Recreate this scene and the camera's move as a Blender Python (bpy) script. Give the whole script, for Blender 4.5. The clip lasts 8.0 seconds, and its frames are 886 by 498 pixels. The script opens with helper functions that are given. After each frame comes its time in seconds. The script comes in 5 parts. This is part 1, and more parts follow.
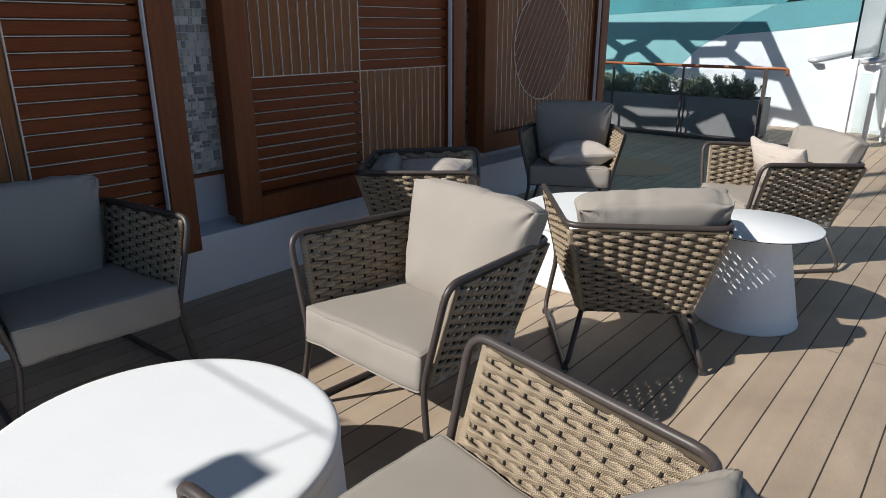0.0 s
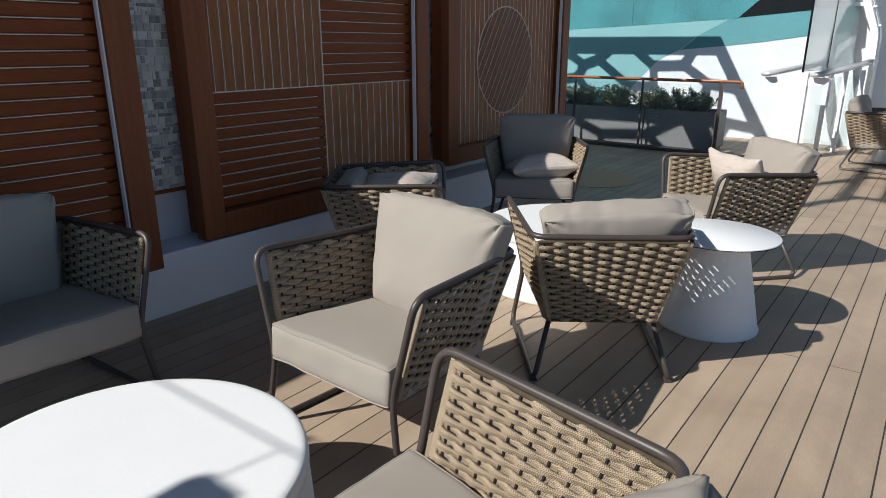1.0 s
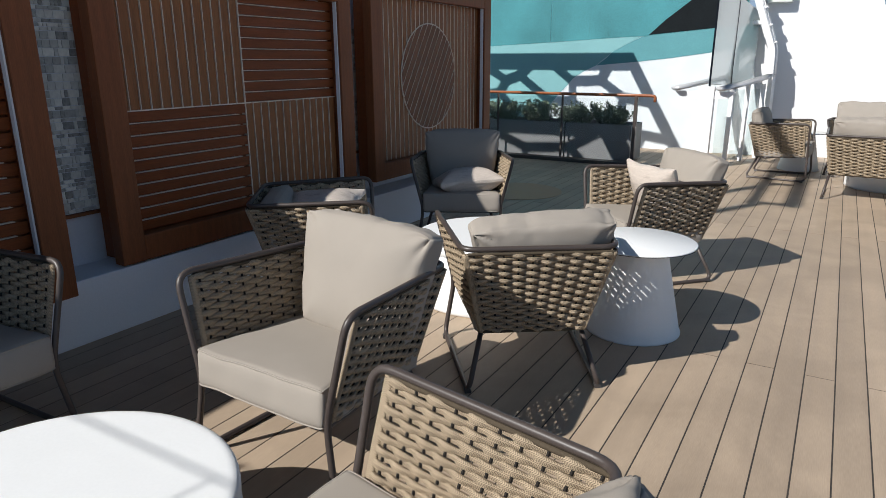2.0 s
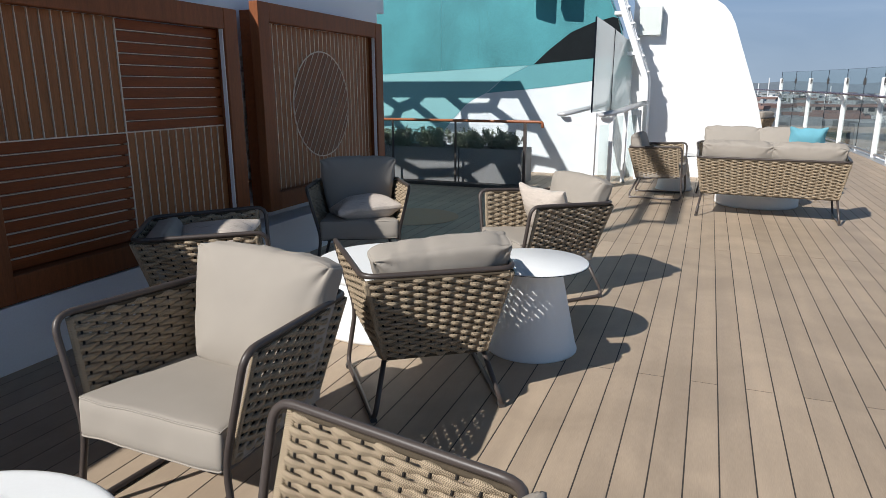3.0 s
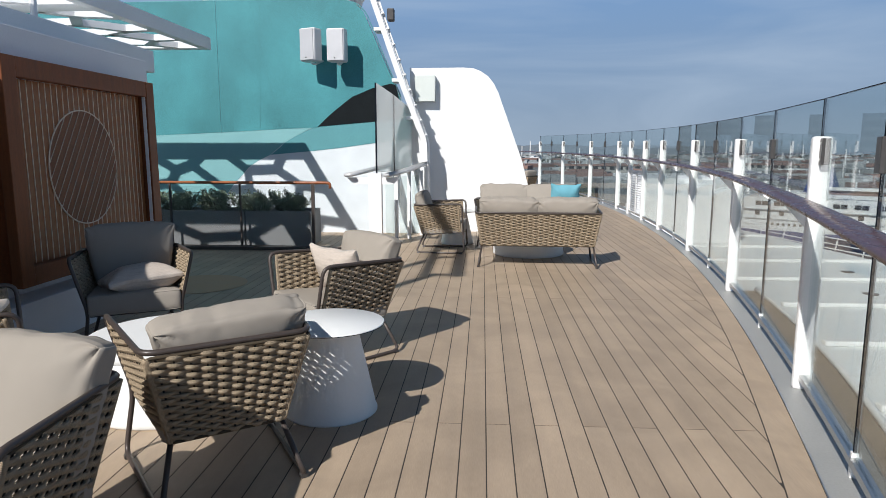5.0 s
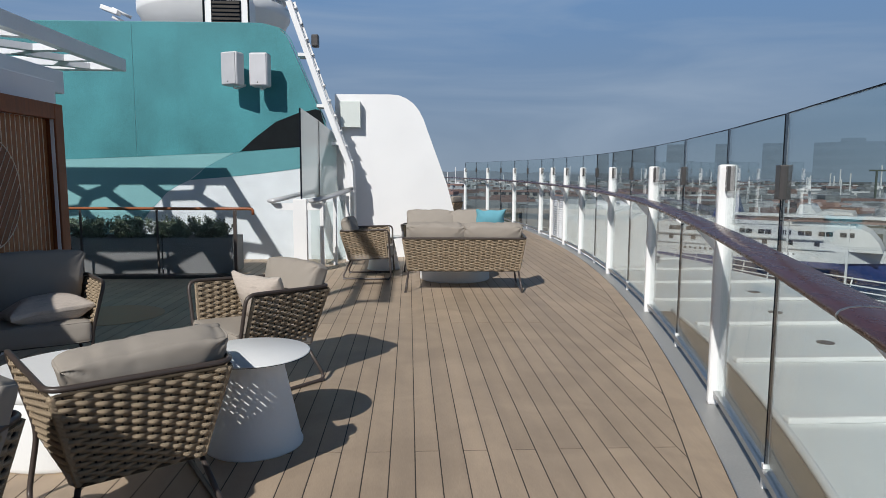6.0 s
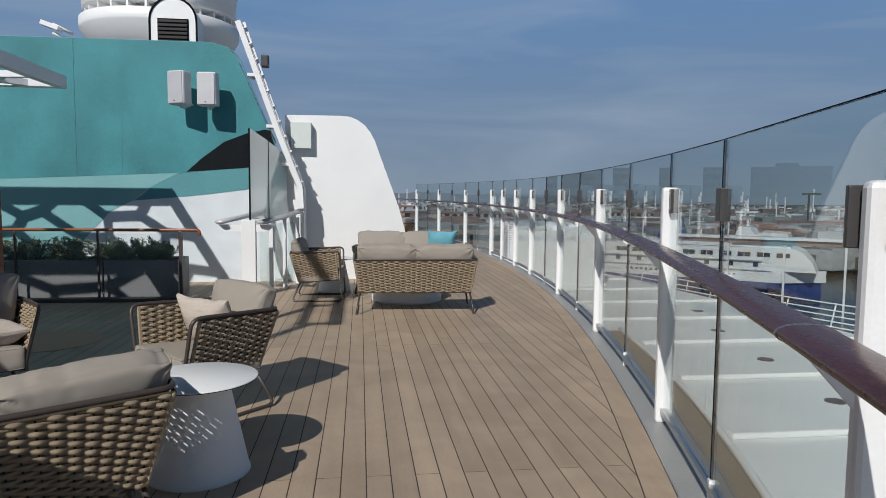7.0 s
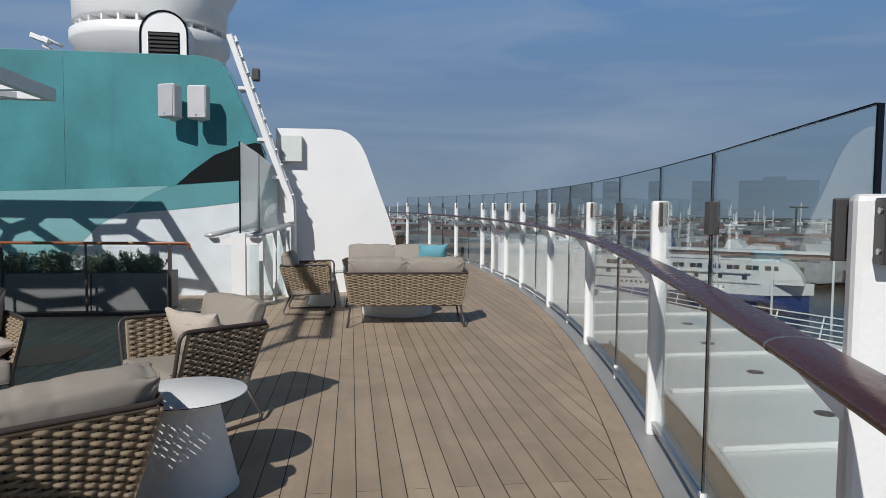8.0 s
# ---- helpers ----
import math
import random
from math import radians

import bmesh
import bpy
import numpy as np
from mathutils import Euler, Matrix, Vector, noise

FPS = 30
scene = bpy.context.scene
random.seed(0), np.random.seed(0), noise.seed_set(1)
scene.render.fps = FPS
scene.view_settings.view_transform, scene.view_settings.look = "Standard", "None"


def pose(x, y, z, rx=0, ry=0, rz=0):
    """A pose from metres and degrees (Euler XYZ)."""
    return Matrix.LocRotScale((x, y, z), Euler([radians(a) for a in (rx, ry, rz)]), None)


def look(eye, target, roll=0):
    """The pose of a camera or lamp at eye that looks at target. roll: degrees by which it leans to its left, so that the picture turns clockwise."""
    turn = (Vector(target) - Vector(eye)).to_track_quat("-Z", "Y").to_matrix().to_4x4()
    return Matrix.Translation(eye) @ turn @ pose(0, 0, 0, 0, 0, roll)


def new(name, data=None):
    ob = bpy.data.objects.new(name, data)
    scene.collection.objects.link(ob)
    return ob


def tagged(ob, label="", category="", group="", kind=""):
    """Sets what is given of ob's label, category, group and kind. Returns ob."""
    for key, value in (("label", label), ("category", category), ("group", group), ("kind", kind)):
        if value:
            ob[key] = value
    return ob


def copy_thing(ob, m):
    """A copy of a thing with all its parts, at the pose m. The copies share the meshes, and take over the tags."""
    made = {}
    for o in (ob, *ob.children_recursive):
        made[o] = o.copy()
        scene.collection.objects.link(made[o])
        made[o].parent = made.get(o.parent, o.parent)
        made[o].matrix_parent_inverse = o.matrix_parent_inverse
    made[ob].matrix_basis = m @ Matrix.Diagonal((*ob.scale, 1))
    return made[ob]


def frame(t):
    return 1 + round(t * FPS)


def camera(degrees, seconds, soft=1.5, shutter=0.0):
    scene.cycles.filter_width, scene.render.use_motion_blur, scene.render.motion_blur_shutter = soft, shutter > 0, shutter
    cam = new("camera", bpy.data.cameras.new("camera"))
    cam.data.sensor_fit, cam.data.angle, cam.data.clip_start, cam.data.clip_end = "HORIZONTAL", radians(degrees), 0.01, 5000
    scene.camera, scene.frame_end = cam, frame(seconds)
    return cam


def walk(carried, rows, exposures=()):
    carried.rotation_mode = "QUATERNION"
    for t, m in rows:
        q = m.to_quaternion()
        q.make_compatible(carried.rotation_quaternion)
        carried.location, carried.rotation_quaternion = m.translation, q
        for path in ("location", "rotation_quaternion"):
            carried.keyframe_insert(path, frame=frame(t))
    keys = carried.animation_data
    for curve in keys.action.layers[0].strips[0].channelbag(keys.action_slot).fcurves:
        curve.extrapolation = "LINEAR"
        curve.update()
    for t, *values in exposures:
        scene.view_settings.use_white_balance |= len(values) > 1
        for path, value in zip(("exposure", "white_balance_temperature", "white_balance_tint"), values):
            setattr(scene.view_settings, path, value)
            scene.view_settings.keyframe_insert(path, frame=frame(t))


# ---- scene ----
cam = camera(67.96, 8.0, soft=0.55)
EYE = (0.0, 0.0, 1.47)
TURNS = [
    (0.0, 71.472, -0.138, 40.087), (0.5, 71.967, -0.120, 39.341), (1.0, 72.639, -0.108, 37.041),
    (2.5, 74.939, 0.024, 26.477), (3.0, 76.231, -0.004, 21.645), (3.5, 77.595, 0.023, 17.096),
    (4.0, 78.998, 0.032, 12.257), (4.5, 80.169, -0.002, 7.933), (5.0, 81.414, -0.052, 3.433),
    (6.5, 84.648, -0.425, -5.252), (7.0, 85.550, -0.513, -7.164), (7.5, 86.226, -0.494, -7.840),
    (8.0, 86.700, -0.539, -7.969),
]
walk(cam, [(t, pose(*EYE, rx, ry, rz)) for t, rx, ry, rz in TURNS],
     exposures=[(0.0, 0.38), (3.5, 0.38), (4.5, 0.34), (5.2, 0.21), (6.5, -0.20), (8.0, -0.25)])

# ---- light ----
SUN_AZ, SUN_EL = radians(-153.0), radians(37.4)
SUN_DIR = Vector((math.sin(SUN_AZ) * math.cos(SUN_EL), math.cos(SUN_AZ) * math.cos(SUN_EL), math.sin(SUN_EL)))
world = bpy.data.worlds.new("sky")
scene.world = world
world.use_nodes = True
wn = world.node_tree.nodes
sky = wn.new("ShaderNodeTexSky")
sky.sky_type, sky.sun_disc = "NISHITA", False
sky.sun_elevation, sky.sun_rotation = SUN_EL, SUN_AZ
sky.air_density, sky.dust_density, sky.ozone_density = 0.9, 1.2, 1.5
wl = world.node_tree.links
# thin haze low over the horizon all round, and faint high cloud
wtc, sep = wn.new("ShaderNodeTexCoord"), wn.new("ShaderNodeSeparateXYZ")
wl.new(wtc.outputs["Generated"], sep.inputs[0])
low = wn.new("ShaderNodeMapRange")
low.inputs["From Min"].default_value, low.inputs["From Max"].default_value = 0.30, 0.62
low.inputs["To Min"].default_value, low.inputs["To Max"].default_value = 0.97, 0.05
wl.new(sep.outputs["Z"], low.inputs["Value"])
dim = wn.new("ShaderNodeVectorMath")
dim.operation = "SCALE"
dim.inputs["Scale"].default_value = 0.011
wl.new(sky.outputs[0], dim.inputs[0])
haze = wn.new("ShaderNodeMix")
haze.data_type = "RGBA"
blue = wn.new("ShaderNodeMix")
blue.data_type = "RGBA"
blue.inputs["A"].default_value, blue.inputs["B"].default_value = (0.228, 0.298, 0.385, 1), (0.112, 0.285, 0.600, 1)
up_f = wn.new("ShaderNodeMapRange")
up_f.inputs["From Min"].default_value, up_f.inputs["From Max"].default_value = 0.0, 0.42
wl.new(sep.outputs["Z"], up_f.inputs["Value"])
wl.new(up_f.outputs[0], blue.inputs["Factor"])
wl.new(blue.outputs["Result"], haze.inputs["B"])
wl.new(low.outputs[0], haze.inputs["Factor"])
wl.new(dim.outputs[0], haze.inputs["A"])
cmap, cloud, cr = wn.new("ShaderNodeMapping"), wn.new("ShaderNodeTexNoise"), wn.new("ShaderNodeMapRange")
cmap.inputs["Scale"].default_value = (1.2, 1.2, 7.0)
cmap.inputs["Rotation"].default_value = (0.25, 0.1, 0.0)
cloud.inputs["Scale"].default_value, cloud.inputs["Detail"].default_value, cloud.inputs["Distortion"].default_value = 1.6, 7, 0.8
cr.inputs["From Min"].default_value, cr.inputs["From Max"].default_value = 0.42, 0.75
cr.inputs["To Min"].default_value, cr.inputs["To Max"].default_value = 0.0, 0.60
wl.new(wtc.outputs["Generated"], cmap.inputs["Vector"])
wl.new(cmap.outputs[0], cloud.inputs["Vector"])
wl.new(cloud.outputs[0], cr.inputs["Value"])
veil = wn.new("ShaderNodeMix")
veil.data_type = "RGBA"
veil.inputs["B"].default_value = (0.36, 0.45, 0.57, 1)
thin = wn.new("ShaderNodeMath")
thin.operation = "MULTIPLY"
wl.new(cr.outputs[0], thin.inputs[0])
wl.new(low.outputs[0], thin.inputs[1])
wl.new(thin.outputs[0], veil.inputs["Factor"])
wl.new(haze.outputs["Result"], veil.inputs["A"])
wl.new(veil.outputs["Result"], wn["Background"].inputs["Color"])
wn["Background"].inputs["Strength"].default_value = 1.0
sun = new("sun", bpy.data.lights.new("sun", "SUN"))
sun.data.energy, sun.data.angle, sun.data.color = 4.3, radians(0.53), (1.0, 0.975, 0.935)
sun.matrix_world = look(SUN_DIR * 50, (0, 0, 0))


# ---- materials ----
def srgb(r, g, b):
    return tuple(((c / 255) / 12.92 if c <= 10 else ((c / 255 + 0.055) / 1.055) ** 2.4) for c in (r, g, b)) + (1.0,)


def mat(name, color, rough=0.5, metal=0.0, vary=0.12, scale=6.0, fine=90.0, bump=0.15, dist=0.002, stretch=(1, 1, 1), island=0.0, obj_random=0.0, spec=0.5):
    """A surface with slow stains and fine grain in its colour, gloss and relief."""
    m = bpy.data.materials.new(name)
    m.use_nodes = True
    nt, n = m.node_tree, m.node_tree.nodes
    b = n["Principled BSDF"]
    b.inputs["Roughness"].default_value, b.inputs["Metallic"].default_value = rough, metal
    b.inputs["Specular IOR Level"].default_value = spec
    tc, mp = n.new("ShaderNodeTexCoord"), n.new("ShaderNodeMapping")
    mp.inputs["Scale"].default_value = stretch
    nt.links.new(tc.outputs["Object"], mp.inputs["Vector"])
    slow, fast = n.new("ShaderNodeTexNoise"), n.new("ShaderNodeTexNoise")
    slow.inputs["Scale"].default_value, fast.inputs["Scale"].default_value = scale, fine
    slow.inputs["Detail"].default_value, fast.inputs["Detail"].default_value = 5, 3
    for x in (slow, fast):
        nt.links.new(mp.outputs[0], x.inputs["Vector"])
    add = n.new("ShaderNodeMath")
    add.operation = "ADD"
    nt.links.new(slow.outputs[0], add.inputs[0])
    nt.links.new(fast.outputs[0], add.inputs[1])
    last = add.outputs[0]
    if island or obj_random:
        src = n.new("ShaderNodeNewGeometry").outputs["Random Per Island"] if island else n.new("ShaderNodeObjectInfo").outputs["Random"]
        mul = n.new("ShaderNodeMath")
        mul.operation = "MULTIPLY_ADD"
        mul.inputs[1].default_value = (island or obj_random) / max(vary, 0.01)
        nt.links.new(src, mul.inputs[0])
        nt.links.new(last, mul.inputs[2])
        off = n.new("ShaderNodeMath")
        off.operation = "SUBTRACT"
        off.inputs[1].default_value = (island or obj_random) / max(vary, 0.01) * 0.5
        nt.links.new(mul.outputs[0], off.inputs[0])
        last = off.outputs[0]
    ramp = n.new("ShaderNodeMapRange")
    ramp.clamp = False
    ramp.inputs["From Min"].default_value, ramp.inputs["From Max"].default_value = 0.5, 1.5
    ramp.inputs["To Min"].default_value, ramp.inputs["To Max"].default_value = 1 - vary, 1 + vary
    nt.links.new(last, ramp.inputs["Value"])
    mix = n.new("ShaderNodeMix")
    mix.data_type, mix.blend_type = "RGBA", "MULTIPLY"
    mix.inputs["Factor"].default_value = 1.0
    mix.inputs["A"].default_value = color
    nt.links.new(ramp.outputs[0], mix.inputs["B"])
    nt.links.new(mix.outputs["Result"], b.inputs["Base Color"])
    rr = n.new("ShaderNodeMapRange")
    rr.inputs["To Min"].default_value, rr.inputs["To Max"].default_value = max(rough - 0.1, 0.02), min(rough + 0.1, 1)
    nt.links.new(slow.outputs[0], rr.inputs["Value"])
    nt.links.new(rr.outputs[0], b.inputs["Roughness"])
    if bump:
        bp = n.new("ShaderNodeBump")
        bp.inputs["Strength"].default_value, bp.inputs["Distance"].default_value = bump, dist
        nt.links.new(fast.outputs[0], bp.inputs["Height"])
        nt.links.new(bp.outputs[0], b.inputs["Normal"])
    return m


M_PLANK = mat("deck_plank", (0.388, 0.299, 0.217, 1), 0.55, vary=0.17, scale=2.2, fine=60, bump=0.25, dist=0.001, stretch=(6, 0.35, 6), obj_random=0.10)
pn, pl_ = M_PLANK.node_tree.nodes, M_PLANK.node_tree.links
scuff, spread, worn = pn.new("ShaderNodeTexNoise"), pn.new("ShaderNodeMapRange"), pn.new("ShaderNodeMix")
scuff.inputs["Scale"].default_value, scuff.inputs["Detail"].default_value, scuff.inputs["Distortion"].default_value = 1.7, 6, 1.2
spread.inputs["From Min"].default_value, spread.inputs["From Max"].default_value = 0.32, 0.70
spread.inputs["To Min"].default_value, spread.inputs["To Max"].default_value = 0.90, 1.13
worn.data_type, worn.blend_type = "RGBA", "MULTIPLY"
worn.inputs["Factor"].default_value = 1.0
pl_.new(pn["Texture Coordinate"].outputs["Object"], scuff.inputs["Vector"])
pl_.new(scuff.outputs[0], spread.inputs["Value"])
pl_.new(pn["Principled BSDF"].inputs["Base Color"].links[0].from_socket, worn.inputs["A"])
pl_.new(spread.outputs[0], worn.inputs["B"])
pl_.new(worn.outputs["Result"], pn["Principled BSDF"].inputs["Base Color"])
M_SEAM = mat("deck_seam", (0.040, 0.034, 0.030, 1), 0.8)
M_TUBE = mat("bronze_tube", (0.060, 0.047, 0.042, 1), 0.42, vary=0.1, bump=0.05, spec=0.5)
def rope_mat():
    """Braided outdoor rope: herringbone strands along the rope, with shade painted dark into the clefts between."""
    m = mat("rope_weave", (0.365, 0.289, 0.204, 1), 0.85, vary=0.28, scale=30, fine=260, bump=0.0, spec=0.06)
    nt, n = m.node_tree, m.node_tree.nodes

    def math_node(op, a, b=None):
        x = n.new("ShaderNodeMath")
        x.operation = op
        for k, v in enumerate((a, b)):
            if v is None:
                continue
            if isinstance(v, float):
                x.inputs[k].default_value = v
            else:
                nt.links.new(v, x.inputs[k])
        return x.outputs[0]

    uv, sep_uv = n.new("ShaderNodeUVMap"), n.new("ShaderNodeSeparateXYZ")
    nt.links.new(uv.outputs[0], sep_uv.inputs[0])
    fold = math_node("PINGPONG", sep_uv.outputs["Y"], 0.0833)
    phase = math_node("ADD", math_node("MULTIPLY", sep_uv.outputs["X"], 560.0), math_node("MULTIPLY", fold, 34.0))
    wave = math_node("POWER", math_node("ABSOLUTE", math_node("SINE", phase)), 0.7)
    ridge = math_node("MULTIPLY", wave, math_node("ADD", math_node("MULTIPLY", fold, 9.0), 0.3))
    bp = n.new("ShaderNodeBump")
    bp.inputs["Strength"].default_value, bp.inputs["Distance"].default_value = 0.8, 0.003
    nt.links.new(ridge, bp.inputs["Height"])
    b = n["Principled BSDF"]
    nt.links.new(bp.outputs[0], b.inputs["Normal"])
    old = b.inputs["Base Color"].links[0].from_socket
    # crease shade put into the colour: dark in the clefts, lighter on the ridges
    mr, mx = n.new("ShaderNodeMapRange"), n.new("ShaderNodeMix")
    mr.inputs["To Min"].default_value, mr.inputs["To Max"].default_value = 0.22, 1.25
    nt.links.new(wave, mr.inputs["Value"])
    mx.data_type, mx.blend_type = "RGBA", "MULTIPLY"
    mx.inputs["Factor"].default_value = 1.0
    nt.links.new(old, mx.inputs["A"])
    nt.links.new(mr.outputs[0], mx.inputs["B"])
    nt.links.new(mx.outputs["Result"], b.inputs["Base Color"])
    return m


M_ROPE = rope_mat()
M_CORD = mat("warp_cord", (0.014, 0.011, 0.009, 1), 0.85, vary=0.3, scale=30, fine=260, bump=0.9, dist=0.004)
M_CUSH = mat("cushion_fabric", (0.322, 0.288, 0.250, 1), 0.85, vary=0.06, scale=9, fine=500, bump=0.25, dist=0.001, spec=0.25)
M_SATIN = mat("satin_pillow", (0.52, 0.455, 0.40, 1), 0.30, vary=0.16, scale=14, fine=60, bump=0.5, dist=0.006, stretch=(0.6, 5, 0.6))
M_BLUE = mat("blue_pillow", (0.135, 0.375, 0.46, 1), 0.8, vary=0.2, fine=200, bump=0.2)
M_TABLE = mat("table_white", (0.79, 0.80, 0.80, 1), 0.5, vary=0.03, bump=0.04, spec=0.3)
M_WHITE = mat("white_paint", (0.80, 0.80, 0.80, 1), 0.4, vary=0.05, scale=2, bump=0.06)
M_WALL = mat("wall_paint", (0.74, 0.75, 0.77, 1), 0.5, vary=0.06, scale=1.5, bump=0.05)
M_TEAK = mat("teak_panel", (0.215, 0.069, 0.025, 1), 0.5, spec=0.2, vary=0.35, scale=4, fine=40, bump=0.15, dist=0.001, stretch=(8, 8, 0.5))
M_TEAK_H = mat("teak_slat", (0.200, 0.050, 0.013, 1), 0.5, spec=0.2, vary=0.35, scale=4, fine=40, bump=0.15, dist=0.001, stretch=(8, 0.5, 8), island=0.12)
M_TEAK_V = mat("teak_strip", (0.265, 0.100, 0.035, 1), 0.5, spec=0.2, vary=0.35, scale=4, fine=40, bump=0.15, dist=0.001, stretch=(8, 8, 0.5), island=0.12)
M_TEAK_D = mat("teak_disc", (0.190, 0.066, 0.026, 1), 0.5, spec=0.2, vary=0.35, scale=4, fine=40, bump=0.15, dist=0.001, stretch=(8, 2, 0.7))
M_INLAY = mat("pale_inlay", (0.72, 0.58, 0.46, 1), 0.4, vary=0.1)
M_METAL = mat("brushed_metal", (0.50, 0.50, 0.50, 1), 0.32, 0.9, vary=0.08, bump=0.1)
M_ALU = mat("pale_aluminium", (0.56, 0.56, 0.57, 1), 0.45, 0.25, vary=0.08, bump=0.05)
M_CLAMP = mat("clamp_metal", (0.072, 0.067, 0.066, 1), 0.4, 0.3, vary=0.1)
M_GUTTER = mat("gutter_metal", (0.36, 0.36, 0.35, 1), 0.45, 0.15, vary=0.12, scale=3)
M_RAIL = mat("mahogany_rail", (0.080, 0.028, 0.024, 1), 0.28, vary=0.42, scale=4, fine=40, spec=0.4, bump=0.05, stretch=(9, 0.9, 9))
M_ORANGE = mat("teak_handrail", (0.30, 0.10, 0.04, 1), 0.35, vary=0.2)
M_PLANTER = mat("planter_grey", (0.185, 0.187, 0.192, 1), 0.6, vary=0.08, scale=4)
M_SOIL = mat("soil", (0.03, 0.025, 0.02, 1), 0.9)
M_LEAF = mat("leaf_green", (0.150, 0.190, 0.125, 1), 0.55, vary=0.5, scale=8, island=0.4)
M_BLACK = mat("black_edge", (0.006, 0.009, 0.014, 1), 0.6, spec=0.05, bump=0)
M_BOX = mat("box_grey", (0.62, 0.66, 0.63, 1), 0.5, vary=0.05)
M_LOUVRE = mat("dark_louvre", (0.016, 0.011, 0.007, 1), 0.6)
M_SPK = mat("speaker_grey", (0.64, 0.64, 0.66, 1), 0.5, vary=0.05, fine=400, bump=0.3)
M_ROOF = mat("lower_deck_grey", (0.78, 0.81, 0.815, 1), 0.5, vary=0.08, scale=0.8)
M_WATER = mat("harbour_water", (0.030, 0.045, 0.055, 1), 0.15, vary=0.2, scale=0.02, fine=1.0, bump=0.3, dist=0.3)
M_LAND = mat("far_land", (0.085, 0.095, 0.102, 1), 0.9, vary=0.5, scale=0.01, fine=0.15)
M_FARWHITE = mat("far_white", (0.62, 0.63, 0.64, 1), 0.6, vary=0.08, scale=0.3)
M_FARRED = mat("far_red_roof", (0.19, 0.12, 0.105, 1), 0.8, vary=0.3, scale=0.02, island=0.3)
M_FARGREY = mat("far_block", (0.25, 0.27, 0.285, 1), 0.8, vary=0.45, scale=0.05, fine=0.45, island=0.5)
M_HULL = mat("blue_hull", (0.02, 0.045, 0.16, 1), 0.4)
M_FARTREE = mat("far_tree", (0.048, 0.060, 0.046, 1), 0.9, vary=0.5, scale=0.02, island=0.4)
M_GLASSDARK = mat("dark_window", (0.02, 0.025, 0.03, 1), 0.15)


def glass_mat(name, tint, base, edge):
    """A clear pane: it lets light through, and its gloss rises towards grazing sight."""
    m = bpy.data.materials.new(name)
    m.use_nodes = True
    nt, n = m.node_tree, m.node_tree.nodes
    out = n["Material Output"]
    n.remove(n["Principled BSDF"])
    tr, gl, mx = n.new("ShaderNodeBsdfTransparent"), n.new("ShaderNodeBsdfGlossy"), n.new("ShaderNodeMixShader")
    tr.inputs["Color"].default_value = tint
    gl.inputs["Roughness"].default_value = 0.0
    lw, pw, mr = n.new("ShaderNodeLayerWeight"), n.new("ShaderNodeMath"), n.new("ShaderNodeMapRange")
    lw.inputs["Blend"].default_value = 0.5
    pw.operation = "POWER"
    pw.inputs[1].default_value = 5.0
    mr.inputs["To Min"].default_value, mr.inputs["To Max"].default_value = base, edge
    nt.links.new(lw.outputs["Facing"], pw.inputs[0])
    nt.links.new(pw.outputs[0], mr.inputs["Value"])
    nt.links.new(mr.outputs[0], mx.inputs[0])
    nt.links.new(tr.outputs[0], mx.inputs[1])
    nt.links.new(gl.outputs[0], mx.inputs[2])
    nt.links.new(mx.outputs[0], out.inputs["Surface"])
    return m


M_GLASS = glass_mat("clear_glass", (0.915, 0.955, 0.945, 1), 0.04, 0.95)
M_FROST = glass_mat("screen_glass", (0.86, 0.90, 0.90, 1), 0.45, 0.95)
nt = M_FROST.node_tree
haze_mix, haze_bsdf = nt.nodes.new("ShaderNodeMixShader"), nt.nodes.new("ShaderNodeBsdfTranslucent")
haze_bsdf.inputs["Color"].default_value = (0.86, 0.90, 0.90, 1)
haze_mix.inputs[0].default_value = 0.25
inner = nt.nodes["Material Output"].inputs["Surface"].links[0].from_socket
nt.links.new(inner, haze_mix.inputs[1])
nt.links.new(haze_bsdf.outputs[0], haze_mix.inputs[2])
nt.links.new(haze_mix.outputs[0], nt.nodes["Material Output"].inputs["Surface"])
M_CLEAR = glass_mat("low_iron_glass", (0.965, 0.975, 0.975, 1), 0.03, 0.9)


# ---- building helpers ----
def finish(name, bm, material, smooth=False):
    me = bpy.data.meshes.new(name)
    bm.normal_update()
    bm.to_mesh(me)
    bm.free()
    for m in (material if isinstance(material, (list, tuple)) else [material]):
        me.materials.append(m)
    if smooth:
        for p in me.polygons:
            p.use_smooth = True
    return me


def part(name, bm, material, parent=None, label="", smooth=False):
    ob = new(name, finish(name, bm, material, smooth))
    if parent:
        ob.parent = parent
    if label:
        ob["label"] = label
    return ob


def thing(name, label, category, group="", m=None):
    ob = new(name)
    tagged(ob, label, category, group)
    if m is not None:
        ob.matrix_basis = m
    return ob


def box_into(bm, lo, hi, m=None, bevel=0.0):
    r = bmesh.ops.create_cube(bm, size=1)
    vs = r["verts"]
    c, s = [(a + b) / 2 for a, b in zip(lo, hi)], [b - a for a, b in zip(lo, hi)]
    bmesh.ops.transform(bm, matrix=Matrix.Translation(c) @ Matrix.Diagonal((*s, 1)), verts=vs)
    if bevel:
        es = list({e for v in vs for e in v.link_edges})
        g = bmesh.ops.bevel(bm, geom=es, offset=bevel, segments=2, affect="EDGES", profile=0.5)
        vs = list({v for f in g["faces"] for v in f.verts} | {v for v in vs if v.is_valid})
    if m is not None:
        bmesh.ops.transform(bm, matrix=m, verts=vs)
    return vs


